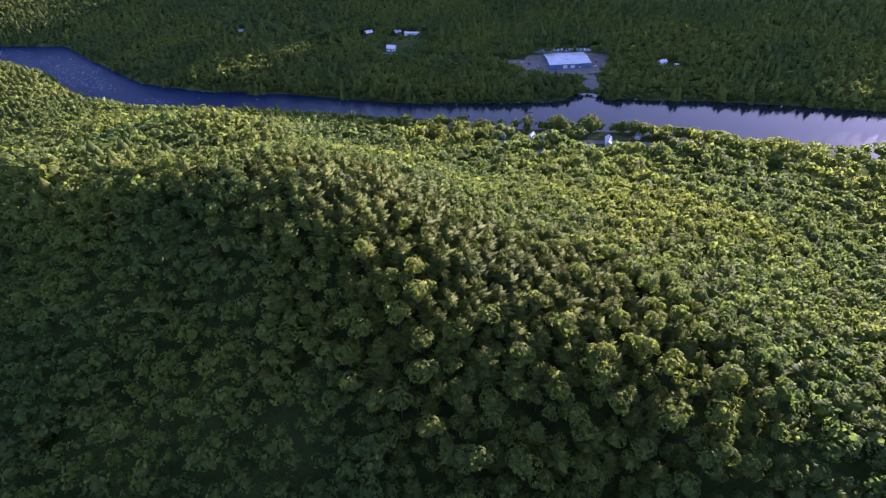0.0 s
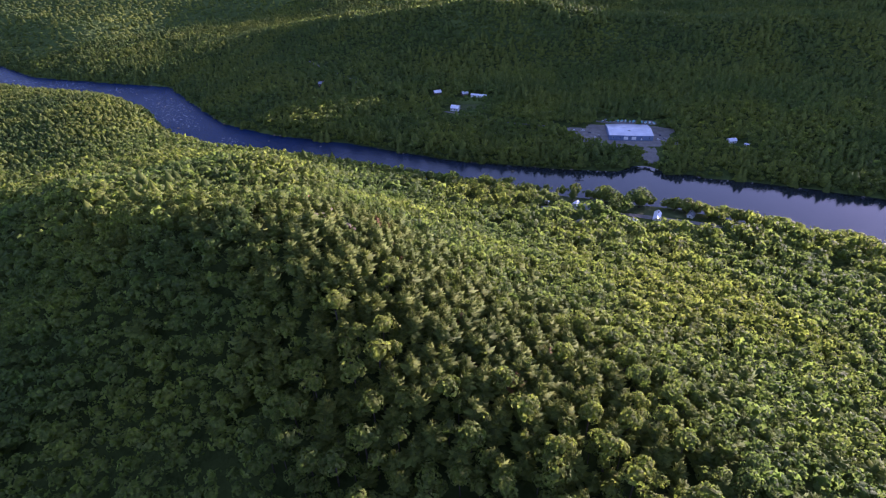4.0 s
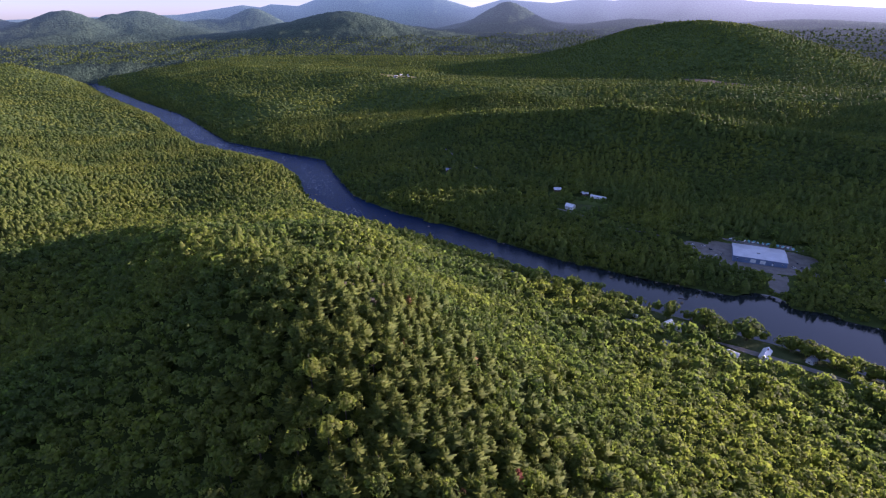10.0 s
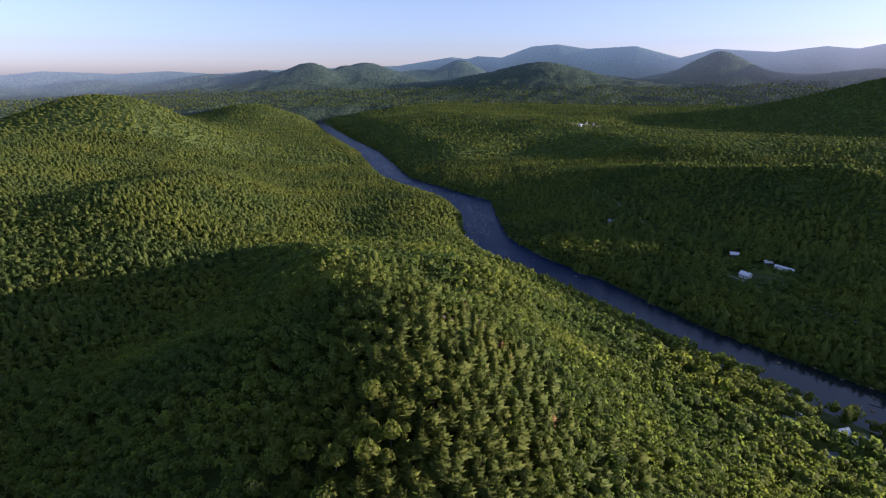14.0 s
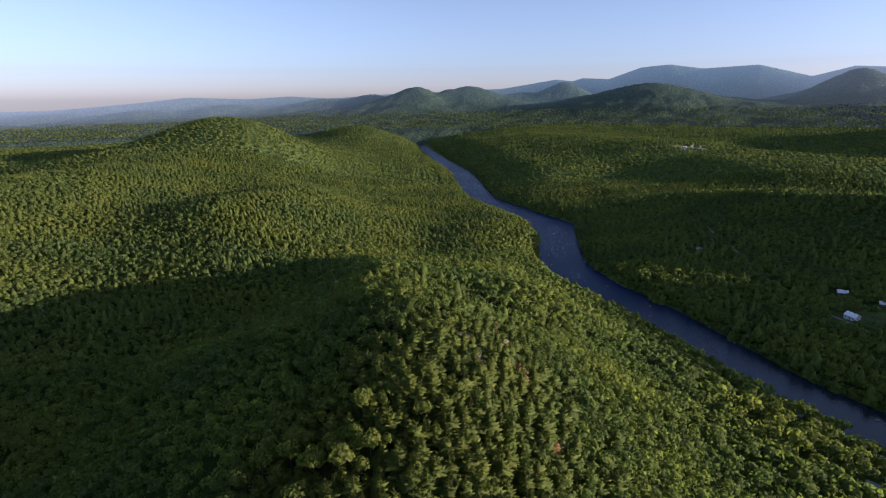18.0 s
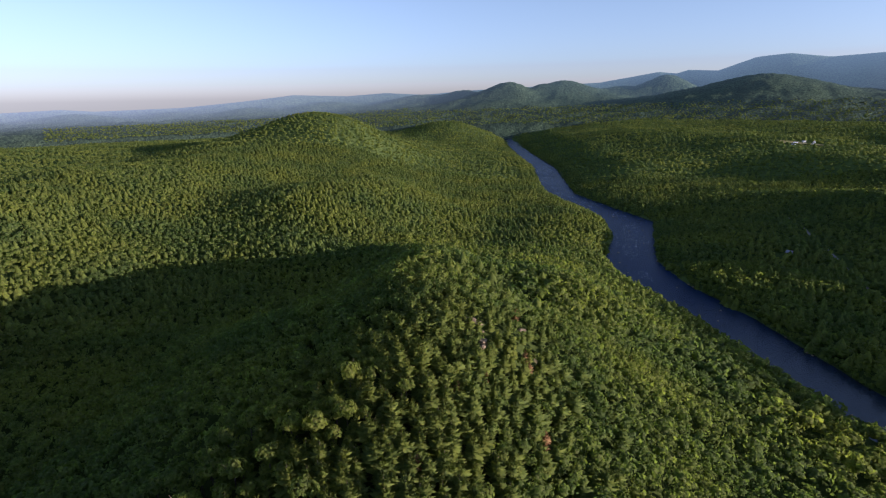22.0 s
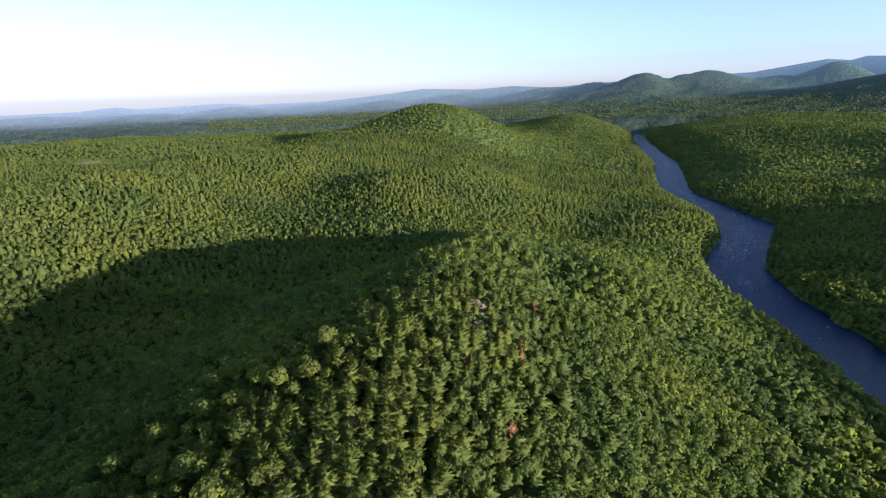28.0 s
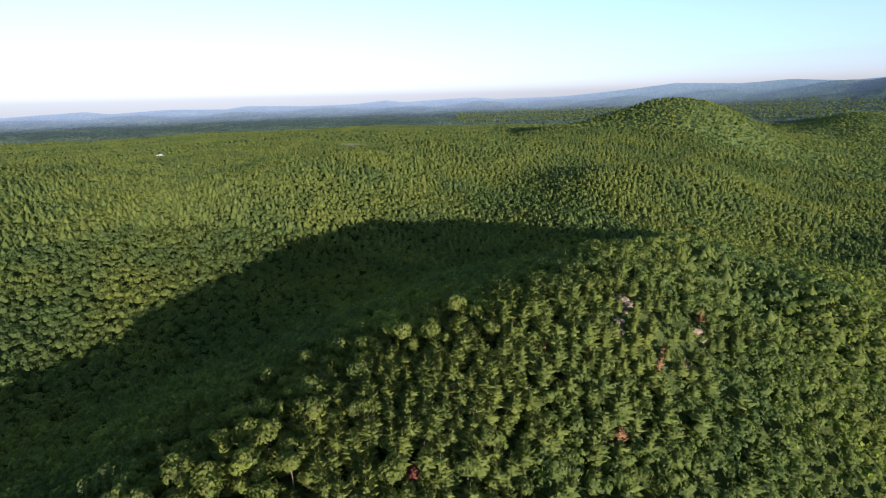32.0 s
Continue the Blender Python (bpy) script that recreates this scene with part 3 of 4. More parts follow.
rng = np.random.default_rng(5)
BROAD = {"single": [lobed_crown(rng, 8, 3, 7 + k % 3, 250, 0.12) for k in range(10)], "near": [lobed_crown(rng, 6, 2, 5 + k % 3, 50, 0.19) for k in range(14)],
         "mid": [lobed_crown(rng, 6, 2, 4 + k % 2, 12, 0.35) for k in range(10)], "far": [broad_crown(rng, 5, 2, 4, 2, 0.42) for _ in range(8)], "rim": [broad_crown(rng, 4, 2, 3, 0, 0) for _ in range(8)]}
PINE = {"single": [needle_crown(rng, 10, 7, 0.38, 0.20, 3) for _ in range(8)], "near": [needle_crown(rng, 8, 6, 0.38, 0.24, 3) for _ in range(8)], "mid": [cone_crown(rng, 5, 3) for _ in range(8)],
        "far": [cone_crown(rng, 4, 2) for _ in range(8)], "rim": [cone_crown(rng, 4, 1) for _ in range(8)]}

# ground kept free of trees: middle, half length, half width, turn
CABIN_GROUND = [(158, 448, 33, 24, -8), (84, 461, 25, 19, -5), (58, 480, 30, 6, -4), (176, 444, 30, 6, -8), (211, 436, 8, 10, 0), (238, 452, 30, 6, -16), (126, 428, 11, 17, 0), (79, 412, 8, 14, 0), (50, 434, 8, 13, 0)]
YARDS = [(140, 644, 60, 36, 2), (164, 604, 11, 28, 0), (86, 653, 26, 14, 8), (150, 691, 44, 11, -3), (-75, 698, 11, 21, 0), (-58, 716, 26, 12, 0), (-58, 751, 25, 18, -8), (-112, 763, 11, 18, 0), (-290, 760, 8, 14, 0), (260, 626, 13, 18, 0)]
GLADES = [(60, 2108, 150, 42, -18), (-890, 1600, 64, 40, 20), (-69, 235, 9, 3.4, 0), (-51, 233, 7, 3, 0), (-78, 270, 9, 5, 0), (-48, 262, 6, 3, 0), (-1045, -430, 95, 30, 10), (-870, -880, 40, 50, 0)]
CLEAR = CABIN_GROUND + YARDS + GLADES


# the dirt track through the shaded woods
TRACK = [(-420, 935), (-347, 879), (-270, 817), (-214, 780), (-171, 744), (-141, 729), (-90, 706), (-20, 684), (60, 660)]


def is_clear(x, y):
    out = np.zeros(np.shape(x), bool)
    for cx, cy, rx, ry, turn in CLEAR:
        out |= hill(x, y, cx, cy, rx, ry, turn, 1.0) > math.exp(-1)
    for (ax, ay), (bx, by) in zip(TRACK, TRACK[1:]):
        dx, dy = bx - ax, by - ay
        k = np.clip(((x - ax) * dx + (y - ay) * dy) / (dx * dx + dy * dy), 0, 1)
        out |= np.hypot(x - ax - k * dx, y - ay - k * dy) < 4.2
    return out


def soft_noise(x, y, s, o):
    return 0.5 + 0.25 * (np.sin(x / s + o + 1.7 * np.sin(y / s * 0.8 + o)) + np.sin(y / s * 1.1 - o * 2 + 1.3 * np.sin(x / s * 0.7)))


def pine_share(x, y):
    """How many of the trees are pines: most on the crest and the western plateau, few on the warm slopes."""
    crest = hill(x, y, 15, 170, 120, 52, -25, 0.72) + hill(x, y, -45, 238, 70, 45, -15, 0.6)
    west = 0.33 * np.clip(np.maximum(-x - 330, -x - 0.8 * y - 250) / 120, 0, 1)
    north = 0.18 * (y > 560)
    base = np.maximum(np.maximum(crest, west), north)
    return np.clip(base + (soft_noise(x, y, 55, 1.0) - 0.5) * 0.36 + 0.03, 0.03, 0.92)


def lowland(x, y):
    """Trees near the river grow half as large again."""
    s, side = bank(x, y)
    return 1 + 0.5 * np.clip((x + 160) / 120, 0, 1) * np.clip((170 - s) / 60, 0, 1) * np.clip((34 - land(x, y)) / 14, 0, 1) * (side < 0)


def woods(spacing, keep):
    """Places of trees on a jittered grid: x, y, z, size, turn, whether it is a pine."""
    xs, ys = np.meshgrid(np.arange(-2750, 1300, spacing), np.arange(-2700, 2940, spacing))
    xs = xs + (np.arange(xs.shape[0]) % 2)[:, None] * spacing / 2
    x = (xs + rng.uniform(-0.42, 0.42, xs.shape) * spacing).ravel()
    y = (ys + rng.uniform(-0.42, 0.42, xs.shape) * spacing).ravel()
    ok = keep(x, y)
    x, y = x[ok], y[ok]
    ok = (bank(x, y)[0] > -1.5) & ~is_clear(x, y)
    x, y = x[ok], y[ok]
    tall = lowland(x, y)
    ok = rng.uniform(0, 1, len(x)) > 0.5 * (tall - 1) / 0.5
    x, y = x[ok], y[ok]
    pine = (rng.uniform(0, 1, len(x)) < pine_share(x, y) * (2.2 - 1.2 * lowland(x, y)))
    return x, y, land(x, y), rng.uniform(0, 1, len(x)), rng.uniform(0, 2 * math.pi, len(x)), pine


def away(x, y):
    """Metres from the stretch of air over the ridge that everything is seen from."""
    best = np.full(np.shape(x), 1e9)
    for ax, ay in ((0, 0), (60, 20), (120, 60), (160, 120), (180, 200), (178, 232)):
        best = np.minimum(best, np.hypot(x - ax, y - ay))
    return best


def in_view(x, y):
    b = np.degrees(np.arctan2(x - 110, y - 110))
    return (b > -156) & (b < 52)


NEAR, MID, FAR, RIM = 315, 660, 1300, 2950


def ring(lo, hi):
    return lambda x, y: (away(x, y) >= lo) & (away(x, y) < hi) & (in_view(x, y) | (away(x, y) < 130))


near, mid, far, rim = woods(6.0, ring(0, NEAR)), woods(6.2, ring(NEAR, MID)), woods(7.2, ring(MID, FAR)), woods(16.0, ring(FAR, RIM))


# which of the farther trees any eye over the ridge could meet
DX, DY = np.arange(-2800, 1400, 14.0), np.arange(-2800, 2980, 14.0)
DEM = land(*np.meshgrid(DX, DY)) + 3


def seen(x, y, z):
    out = np.zeros(len(x), bool)
    for ex, ey, ez in ((0, 0, 245), (80, 30, 238), (128, 68, 234), (160, 122, 227), (180, 196, 214), (178, 231, 206)):
        ok = np.ones(len(x), bool)
        for f in np.linspace(0.15, 0.985, 60):
            px, py, pz = ex + (x - ex) * f, ey + (y - ey) * f, ez + (z + 17 - ez) * f
            i = np.clip(((px - DX[0]) / 14).round().astype(int), 0, len(DX) - 1)
            j = np.clip(((py - DY[0]) / 14).round().astype(int), 0, len(DY) - 1)
            ok &= DEM[j, i] < pz + 4
        out |= ok
    return out


def only(trees, ok):
    return tuple(t[ok] for t in trees)


strip = woods(8.5, lambda x, y: ring(FAR, 2600)(x, y) & (bank(x, y)[0] < 42))
strip = only(strip, seen(*strip[:3]))
mid, far, rim = only(mid, seen(*mid[:3])), only(far, seen(*far[:3])), only(rim, seen(*rim[:3]))


def sizes(size, pine, x, y):
    """Radius of a crown, its height, and the clear trunk under it."""
    big = lowland(x, y) * (1 - 0.42 * hill(x, y, -62, 248, 38, 32, 0, 1))      # stunted on the stony summit
    foot = np.clip(bank(x, y)[0] / 12, 0.3, 1)
    wide = (3.2 + 2.4 * size ** 2.2) * big * (1 - 0.06 * np.clip((-x - 330) / 150, 0, 1))
    high = np.where(pine, (10 + 5 * size ** 1.5) * np.minimum(big, 1) * (1 - 0.26 * np.clip((-x - 200) / 200, 0, 1)), wide * (1.08 - 0.12 * foot) * (0.92 + 0.22 * (size * 7 % 1)))
    stem = np.where(pine, 2.5 + 1.5 * size, 7.6 + 2.0 * (size * 3 % 1)) * foot * np.minimum(big, 1)
    return wide, high, stem


def plant(name, trees, which, crowns, mat, label, grow=1.0, bare=1.0, soft=0.0):
    """One mesh of many crowns that nobody could count; soft ones are loose at the outside and catch light from above."""
    x, y, z, size, turn, pine = trees
    use = np.flatnonzero(which)
    wide, high, stem = sizes(size, pine, x, y)
    stem = stem * bare
    kind = rng.integers(0, len(crowns), len(x))
    vs, ns, fs, base = [], [], [], 0
    for v, (crown, face, quad) in enumerate(crowns):
        i = use[kind[use] == v]
        if not len(i):
            continue
        c, s = np.cos(turn[i])[:, None], np.sin(turn[i])[:, None]
        w = np.where(pine[i], high[i] * (0.85 + 0.4 * (size[i] * 11 % 1)) * grow ** 0.5, wide[i] * grow)[:, None]
        px = (crown[None, :, 0] * c - crown[None, :, 1] * s) * w + x[i][:, None]
        py = (crown[None, :, 0] * s + crown[None, :, 1] * c) * w + y[i][:, None]
        pz = crown[None, :, 2] * high[i][:, None] + (z[i] + stem[i])[:, None]
        vs.append(np.stack([px, py, pz], -1).reshape(-1, 3))
        ns.append(np.stack([face[None, :, 0] * c - face[None, :, 1] * s, face[None, :, 0] * s + face[None, :, 1] * c, face[None, :, 2] + soft + 0 * c], -1).reshape(-1, 3))
        fs.append((quad[None] + base + (np.arange(len(i)) * len(crown))[:, None, None]).reshape(-1, 4))
        base += len(i) * len(crown)
    ob = new(name, mesh_from(name, np.concatenate(vs), np.concatenate(fs), mat, True, np.concatenate(ns)))
    return tagged(ob, label, "forest", kind="stuff")


# the plain before the far hills
gx, gy = np.meshgrid(np.arange(-3900, 1800, 22.0), np.arange(-1100, 4100, 22.0))
gx, gy = gx + rng.uniform(-11, 11, gx.shape), gy + rng.uniform(-11, 11, gx.shape)
gb, gr = np.degrees(np.arctan2(gx - 100, gy - 110)), np.hypot(gx - 100, gy - 110)
ok = (gr > 2940) & (gr < 3880) & (gb > -106) & (gb < 24) & (far_land(gb, gr) - far_plain(gb, gr) < 14 + 60 * np.clip((3700 - gr) / 400, 0, 1))
gx, gy = gx[ok], gy[ok]
strip, far, rim = [w[:3] + (0.1 + 0.75 * w[3],) + w[4:] for w in (strip, far, rim)]
plain_wood = (gx, gy, far_land(gb[ok], gr[ok]) - 3, rng.uniform(0, 1, len(gx)), rng.uniform(0, 6.28, len(gx)), rng.uniform(0, 1, len(gx)) < 0.3)

# the trees nearest to the crest, one by one
x, y, z, size, turn, pine = near
order = np.argsort(np.hypot(x - 35, y - 130))
single = np.zeros(len(x), bool)
for flag in (True, False):
    single[[i for i in order if pine[i] == flag][:295]] = True
rest = ~single
for word, trees, key, ok, grow, bare, soft in (("near", near, "near", rest, 1.0, 0.85, 0.0), ("middle", mid, "mid", mid[5] >= 0, 1.16, 0.6, 0.15), ("farther", far, "far", far[5] >= 0, 1.32, 0.5, 0.4), ("far", rim, "rim", rim[5] >= 0, 2.3, 0.5, 0.5), ("upstream", strip, "far", strip[5] >= 0, 1.4, 0.4, 0.4), ("horizon", plain_wood, "rim", plain_wood[5] >= 0, 2.5, 0.5, 0.5)):
    where = {"near": "the near ridge", "middle": "slopes and river banks", "farther": "the far slopes and banks", "far": "the distant hills", "upstream": "the river banks far upstream", "horizon": "the plain before the far hills"}[word]
    plant("broadleaf_wood_" + word, trees, ok & ~trees[5], BROAD[key], HARD, "green broadleaf crowns covering " + where, grow, bare, soft)
    plant("pine_wood_" + word, trees, ok & trees[5], PINE[key], NEEDLE, "dark green pines covering " + where, grow, bare, soft)


def stem_mesh(name, high, r, limbs):
    """A tapered, slightly bent trunk with limbs that rise into the crown."""
    bm = bmesh.new()

    def tube(path, radii, sides):
        rings = []
        for p, rad in zip(path, radii):
            rings.append([bm.verts.new((p[0] + rad * math.cos(2 * math.pi * k / sides), p[1] + rad * math.sin(2 * math.pi * k / sides), p[2])) for k in range(sides)])
        for a, b in zip(rings, rings[1:]):
            for k in range(sides):
                bm.faces.new((a[k], a[(k + 1) % sides], b[(k + 1) % sides], b[k]))
    bend = random.uniform(-0.3, 0.3)
    tube([(0, 0, -0.8), (bend * 0.3, 0, high * 0.4), (bend, bend * 0.5, high * 0.75), (bend, 0, high)], [r * 1.25, r, r * 0.6, r * 0.12], 6)
    for k in range(limbs):
        t, z0 = 2.4 * k + random.uniform(-0.4, 0.4), high * random.uniform(0.45, 0.75)
        out = high * random.uniform(0.14, 0.24)
        tube([(bend * 0.8, 0, z0), (out * 0.6 * math.cos(t), out * 0.6 * math.sin(t), z0 + out * 0.7), (out * math.cos(t), out * math.sin(t), z0 + out * 1.4)],
             [r * 0.4, r * 0.25, r * 0.06], 4)
    me = bpy.data.meshes.new(name)
    bm.to_mesh(me)
    bm.free()
    me.materials.append(BARK)
    return me


def crown_mesh(name, crown, scale, lift, mat):
    v, n, f = crown
    return mesh_from(name, v * np.array(scale) + np.array([0, 0, lift]), f, mat, True, n)


PINE_CROWNS = [crown_mesh("crown", c, (15, 15, 15), 3.5, NEEDLE) for c in PINE["single"]]
BROAD_CROWNS = [crown_mesh("crown", c, (4.3, 4.3, 4.6), 9.5, HARD) for c in BROAD["single"]]
PINE_STEMS = [stem_mesh("trunk", 17.0, 0.22, 0) for _ in range(3)]
BROAD_STEMS = [stem_mesh("trunk", 14.5, 0.22, 5) for _ in range(3)]
wide, high, stem = sizes(size, pine, x, y)
for i in np.flatnonzero(single):
    k = int(turn[i] * 1000)
    name = "pine_tree" if pine[i] else "broadleaf_tree"
    tree = new(name)
    f = high[i] / 15 if pine[i] else wide[i] / 4.4
    tree.matrix_world = pose(x[i], y[i], z[i] - 0.1, 0, 0, math.degrees(turn[i])) @ Matrix.Diagonal((f, f, f, 1))
    for piece, pool in (("trunk", PINE_STEMS if pine[i] else BROAD_STEMS), ("crown", PINE_CROWNS if pine[i] else BROAD_CROWNS)):
        ob = new(piece, pool[k % len(pool)])
        ob.parent = tree
    if pine[i]:
        tagged(tree, "tall dark green pine with layered boughs", "tree", "pines on the crest")
    else:
        tagged(tree, "green broadleaf tree with a rounded leafy crown", "tree", "broadleaf trees on the crest")


# ---- ground cover of the clearings ----
GRAVEL = plain("gravel", (0.17, 0.16, 0.14), (0.27, 0.25, 0.22), 6.0, 0.95, bump=0.3)
GRASS = plain("mown_grass", (0.060, 0.085, 0.028), (0.105, 0.125, 0.045), 7.0, 0.95, bump=0.4)
HAY = plain("dry_field", (0.16, 0.17, 0.06), (0.26, 0.24, 0.09), 20.0, 0.95, bump=0.3)


def patch(name, cx, cy, rx, ry, turn, mat, label, lift=0.12, step=3.0):
    """A sheet on the ground with a ragged oval outline."""
    n = int(max(rx, ry) / step) + 2
    u, v = np.meshgrid(np.linspace(-1, 1, 2 * n + 1), np.linspace(-1, 1, 2 * n + 1))
    a = radians(turn)
    x = cx + u * rx * math.cos(a) - v * ry * math.sin(a)
    y = cy + u * rx * math.sin(a) + v * ry * math.cos(a)
    r = (np.abs(u) ** 3 + np.abs(v) ** 3) ** (1 / 3) + 0.10 * np.sin(np.arctan2(v, u) * 5 + cx) + 0.05 * np.sin(np.arctan2(v, u) * 11)
    z = land(x, y) + lift
    i = np.arange(u.size).reshape(u.shape)
    q = np.stack([i[:-1, :-1], i[:-1, 1:], i[1:, 1:], i[1:, :-1]], -1).reshape(-1, 4)
    ok = (r.ravel()[q] < 1).all(1)
    used = np.unique(q[ok])
    back = np.zeros(u.size, int)
    back[used] = np.arange(len(used))
    ob = new(name, mesh_from(name, np.stack([x.ravel(), y.ravel(), z.ravel()], 1)[used], back[q[ok]], mat, True))
    return tagged(ob, label, "ground", kind="structure")


patch("pavement_yard", 140, 648, 62, 32, 3, GRAVEL, "grey gravel yard round the warehouse")
patch("pavement_back", 150, 690, 40, 8, -3, GRAVEL, "grey gravel strip behind the warehouse", 0.2)
patch("pavement_parking", 90, 654, 26, 11, 8, GRAVEL, "grey gravel parking strip beside the warehouse", 0.2)
patch("pavement_ramp", 164, 600, 9, 21, -5, GRAVEL, "pale gravel boat ramp down to the river", 0.16)
patch("ground_lawn", 150, 467, 40, 13, -8, GRASS, "mown green clearing on the river bank")
patch("ground_lawn_upstream", 72, 478, 44, 8, -4, GRASS, "mown green strip along the river bank", 0.14)
patch("ground_lawn_downstream", 238, 452, 26, 4, -16, GRASS, "mown green strip behind the riverside trees", 0.16)
patch("road_track", 158, 449, 44, 4, -8, GRAVEL, "grey dirt track past the cabins", 0.22)
patch("ground_meadow", -62, 722, 26, 10, 0, GRASS, "rough grass round the hillside houses")
patch("ground_field", -1045, -427, 90, 22, 10, HAY, "dry yellowish field among the woods", 6.0, 8.0)
patch("ground_far_field", 60, 2108, 140, 34, -18, plain("brown_field", (0.12, 0.095, 0.06), (0.18, 0.15, 0.09), 14.0, 0.95, bump=0.3), "brown field behind the shaded ridge", 2.0, 8.0)
patch("ground_hamlet", -895, 1600, 70, 26, 20, HAY, "pale clearing round the far hamlet", 2.0, 8.0)

pts = [Vector(a).lerp(Vector(b), i / 12) for a, b in zip(TRACK, TRACK[1:]) for i in range(12)]
side = [(b - a).normalized() for a, b in zip(pts, pts[1:])]
side.append(side[-1])
edge = np.array([(p.x - s * d.y * 1.7, p.y + s * d.x * 1.7) for s in (1, 0, -1) for p, d in zip(pts, side)])
n = len(pts)
track = new("road_woods", mesh_from("road_woods", np.column_stack([edge, land(edge[:, 0], edge[:, 1]) + 0.25]),
                                    [(r * n + i, (r + 1) * n + i, (r + 1) * n + i + 1, r * n + i + 1) for r in range(2) for i in range(n - 1)], GRAVEL, True))
tagged(track, "narrow grey dirt track through the shaded woods", "road", kind="structure")


# ---- rapids ----
def foam_material():
    m, n, l, p = material("broken_water")
    f = noise_tex(n, l, mapped(n, l, 3.5), 1.0, 5.0, 0.7)
    # dark stop repeats the sky blue painted into the upstream water; white is foam
    l.new(ramp(n, l, f, [(0.57, (0.009, 0.025, 0.072)), (0.67, (0.40, 0.43, 0.46))]), p.inputs["Base Color"])
    water_surface(m, n, l, p)
    return m


FOAM = foam_material()
for x, y, rx, ry, turn in ((-490, 688, 70, 30, -38), (-1060, 890, 90, 30, -26), (-1250, 985, 110, 30, -26), (-760, 800, 60, 30, -8), (-440, 648, 44, 12, -38), (-548, 735, 52, 16, -38), (-640, 782, 40, 14, -14), (-345, 592, 26, 9, -20), (-860, 812, 60, 12, -8), (-960, 846, 34, 14, -24)):
    n = 24
    u, v = np.meshgrid(np.linspace(-1, 1, 2 * n + 1), np.linspace(-1, 1, 2 * n + 1))
    a = radians(turn)
    px, py = x + u * rx * math.cos(a) - v * ry * math.sin(a), y + u * rx * math.sin(a) + v * ry * math.cos(a)
    r = np.hypot(u, v) + 0.25 * np.sin(u * 9 + v * 4 + x) * np.cos(v * 7 + u * 2)
    q = np.arange(u.size).reshape(u.shape)
    q = np.stack([q[:-1, :-1], q[:-1, 1:], q[1:, 1:], q[1:, :-1]], -1).reshape(-1, 4)
    q = q[((r.ravel()[q] < 0.95) & (bank(px.ravel()[q], py.ravel()[q])[0] < -2)).all(1)]
    used = np.unique(q)
    back = np.zeros(u.size, int)
    back[used] = np.arange(len(used))
    tagged(new("water_rapids", mesh_from("water_rapids", np.stack([px.ravel(), py.ravel(), 0.02 + 0.05 * np.abs(np.sin(px * 0.9 + py * 0.4)).ravel()], 1)[used], back[q], FOAM, True)),
           "broken white water over shallow stones", "rapids", kind="structure")

# ---- buildings ----
WHITE_ROOF = plain("white_metal_roof", (0.74, 0.76, 0.78), (0.86, 0.87, 0.88), 3.0, 0.45)
GREY_ROOF = plain("grey_shingles", (0.20, 0.21, 0.23), (0.32, 0.33, 0.35), 2.0, 0.85, bump=0.3)
BLUE_ROOF = plain("blue_metal_roof", (0.20, 0.26, 0.36), (0.27, 0.33, 0.44), 3.0, 0.5)
SIDING = plain("white_siding", (0.60, 0.60, 0.58), (0.78, 0.78, 0.76), 2.0, 0.7)
BROWN = plain("brown_boards", (0.13, 0.09, 0.06), (0.20, 0.15, 0.10), 1.5, 0.85)
BLUE_WALL = plain("blue_cladding", (0.10, 0.16, 0.26), (0.15, 0.21, 0.33), 4.0, 0.5)
SHED_ROOF = plain("pale_steel_roof", (0.42, 0.45, 0.49), (0.54, 0.57, 0.60), 9.0, 0.4, 0.2)
DARK = plain("dark_glass", (0.02, 0.025, 0.03), (0.04, 0.045, 0.05), 1.0, 0.15)
BRICK = plain("chimney_brick", (0.22, 0.09, 0.06), (0.32, 0.15, 0.10), 0.8, 0.9)
RUBBER = plain("tyre_rubber", (0.02, 0.02, 0.02), (0.035, 0.035, 0.035), 0.5, 0.9)
STEEL = plain("galvanised_steel", (0.35, 0.36, 0.37), (0.5, 0.5, 0.5), 0.5, 0.4, 0.8)


def box(bm, x0, x1, y0, y1, z0, z1):
    v = [bm.verts.new(p) for p in ((x0, y0, z0), (x1, y0, z0), (x1, y1, z0), (x0, y1, z0), (x0, y0, z1), (x1, y0, z1), (x1, y1, z1), (x0, y1, z1))]
    for f in ((3, 2, 1, 0), (4, 5, 6, 7), (0, 1, 5, 4), (1, 2, 6, 5), (2, 3, 7, 6), (3, 0, 4, 7)):
        bm.faces.new([v[i] for i in f])
    return v


def slab(bm, pts, thick):
    """A sheet of four corners, thickened downwards."""
    up = [bm.verts.new(p) for p in pts]
    dn = [bm.verts.new((p[0], p[1], p[2] - thick)) for p in pts]
    bm.faces.new(up)
    bm.faces.new(dn[::-1])
    for i in range(4):
        j = (i + 1) % 4
        bm.faces.new((up[j], up[i], dn[i], dn[j]))


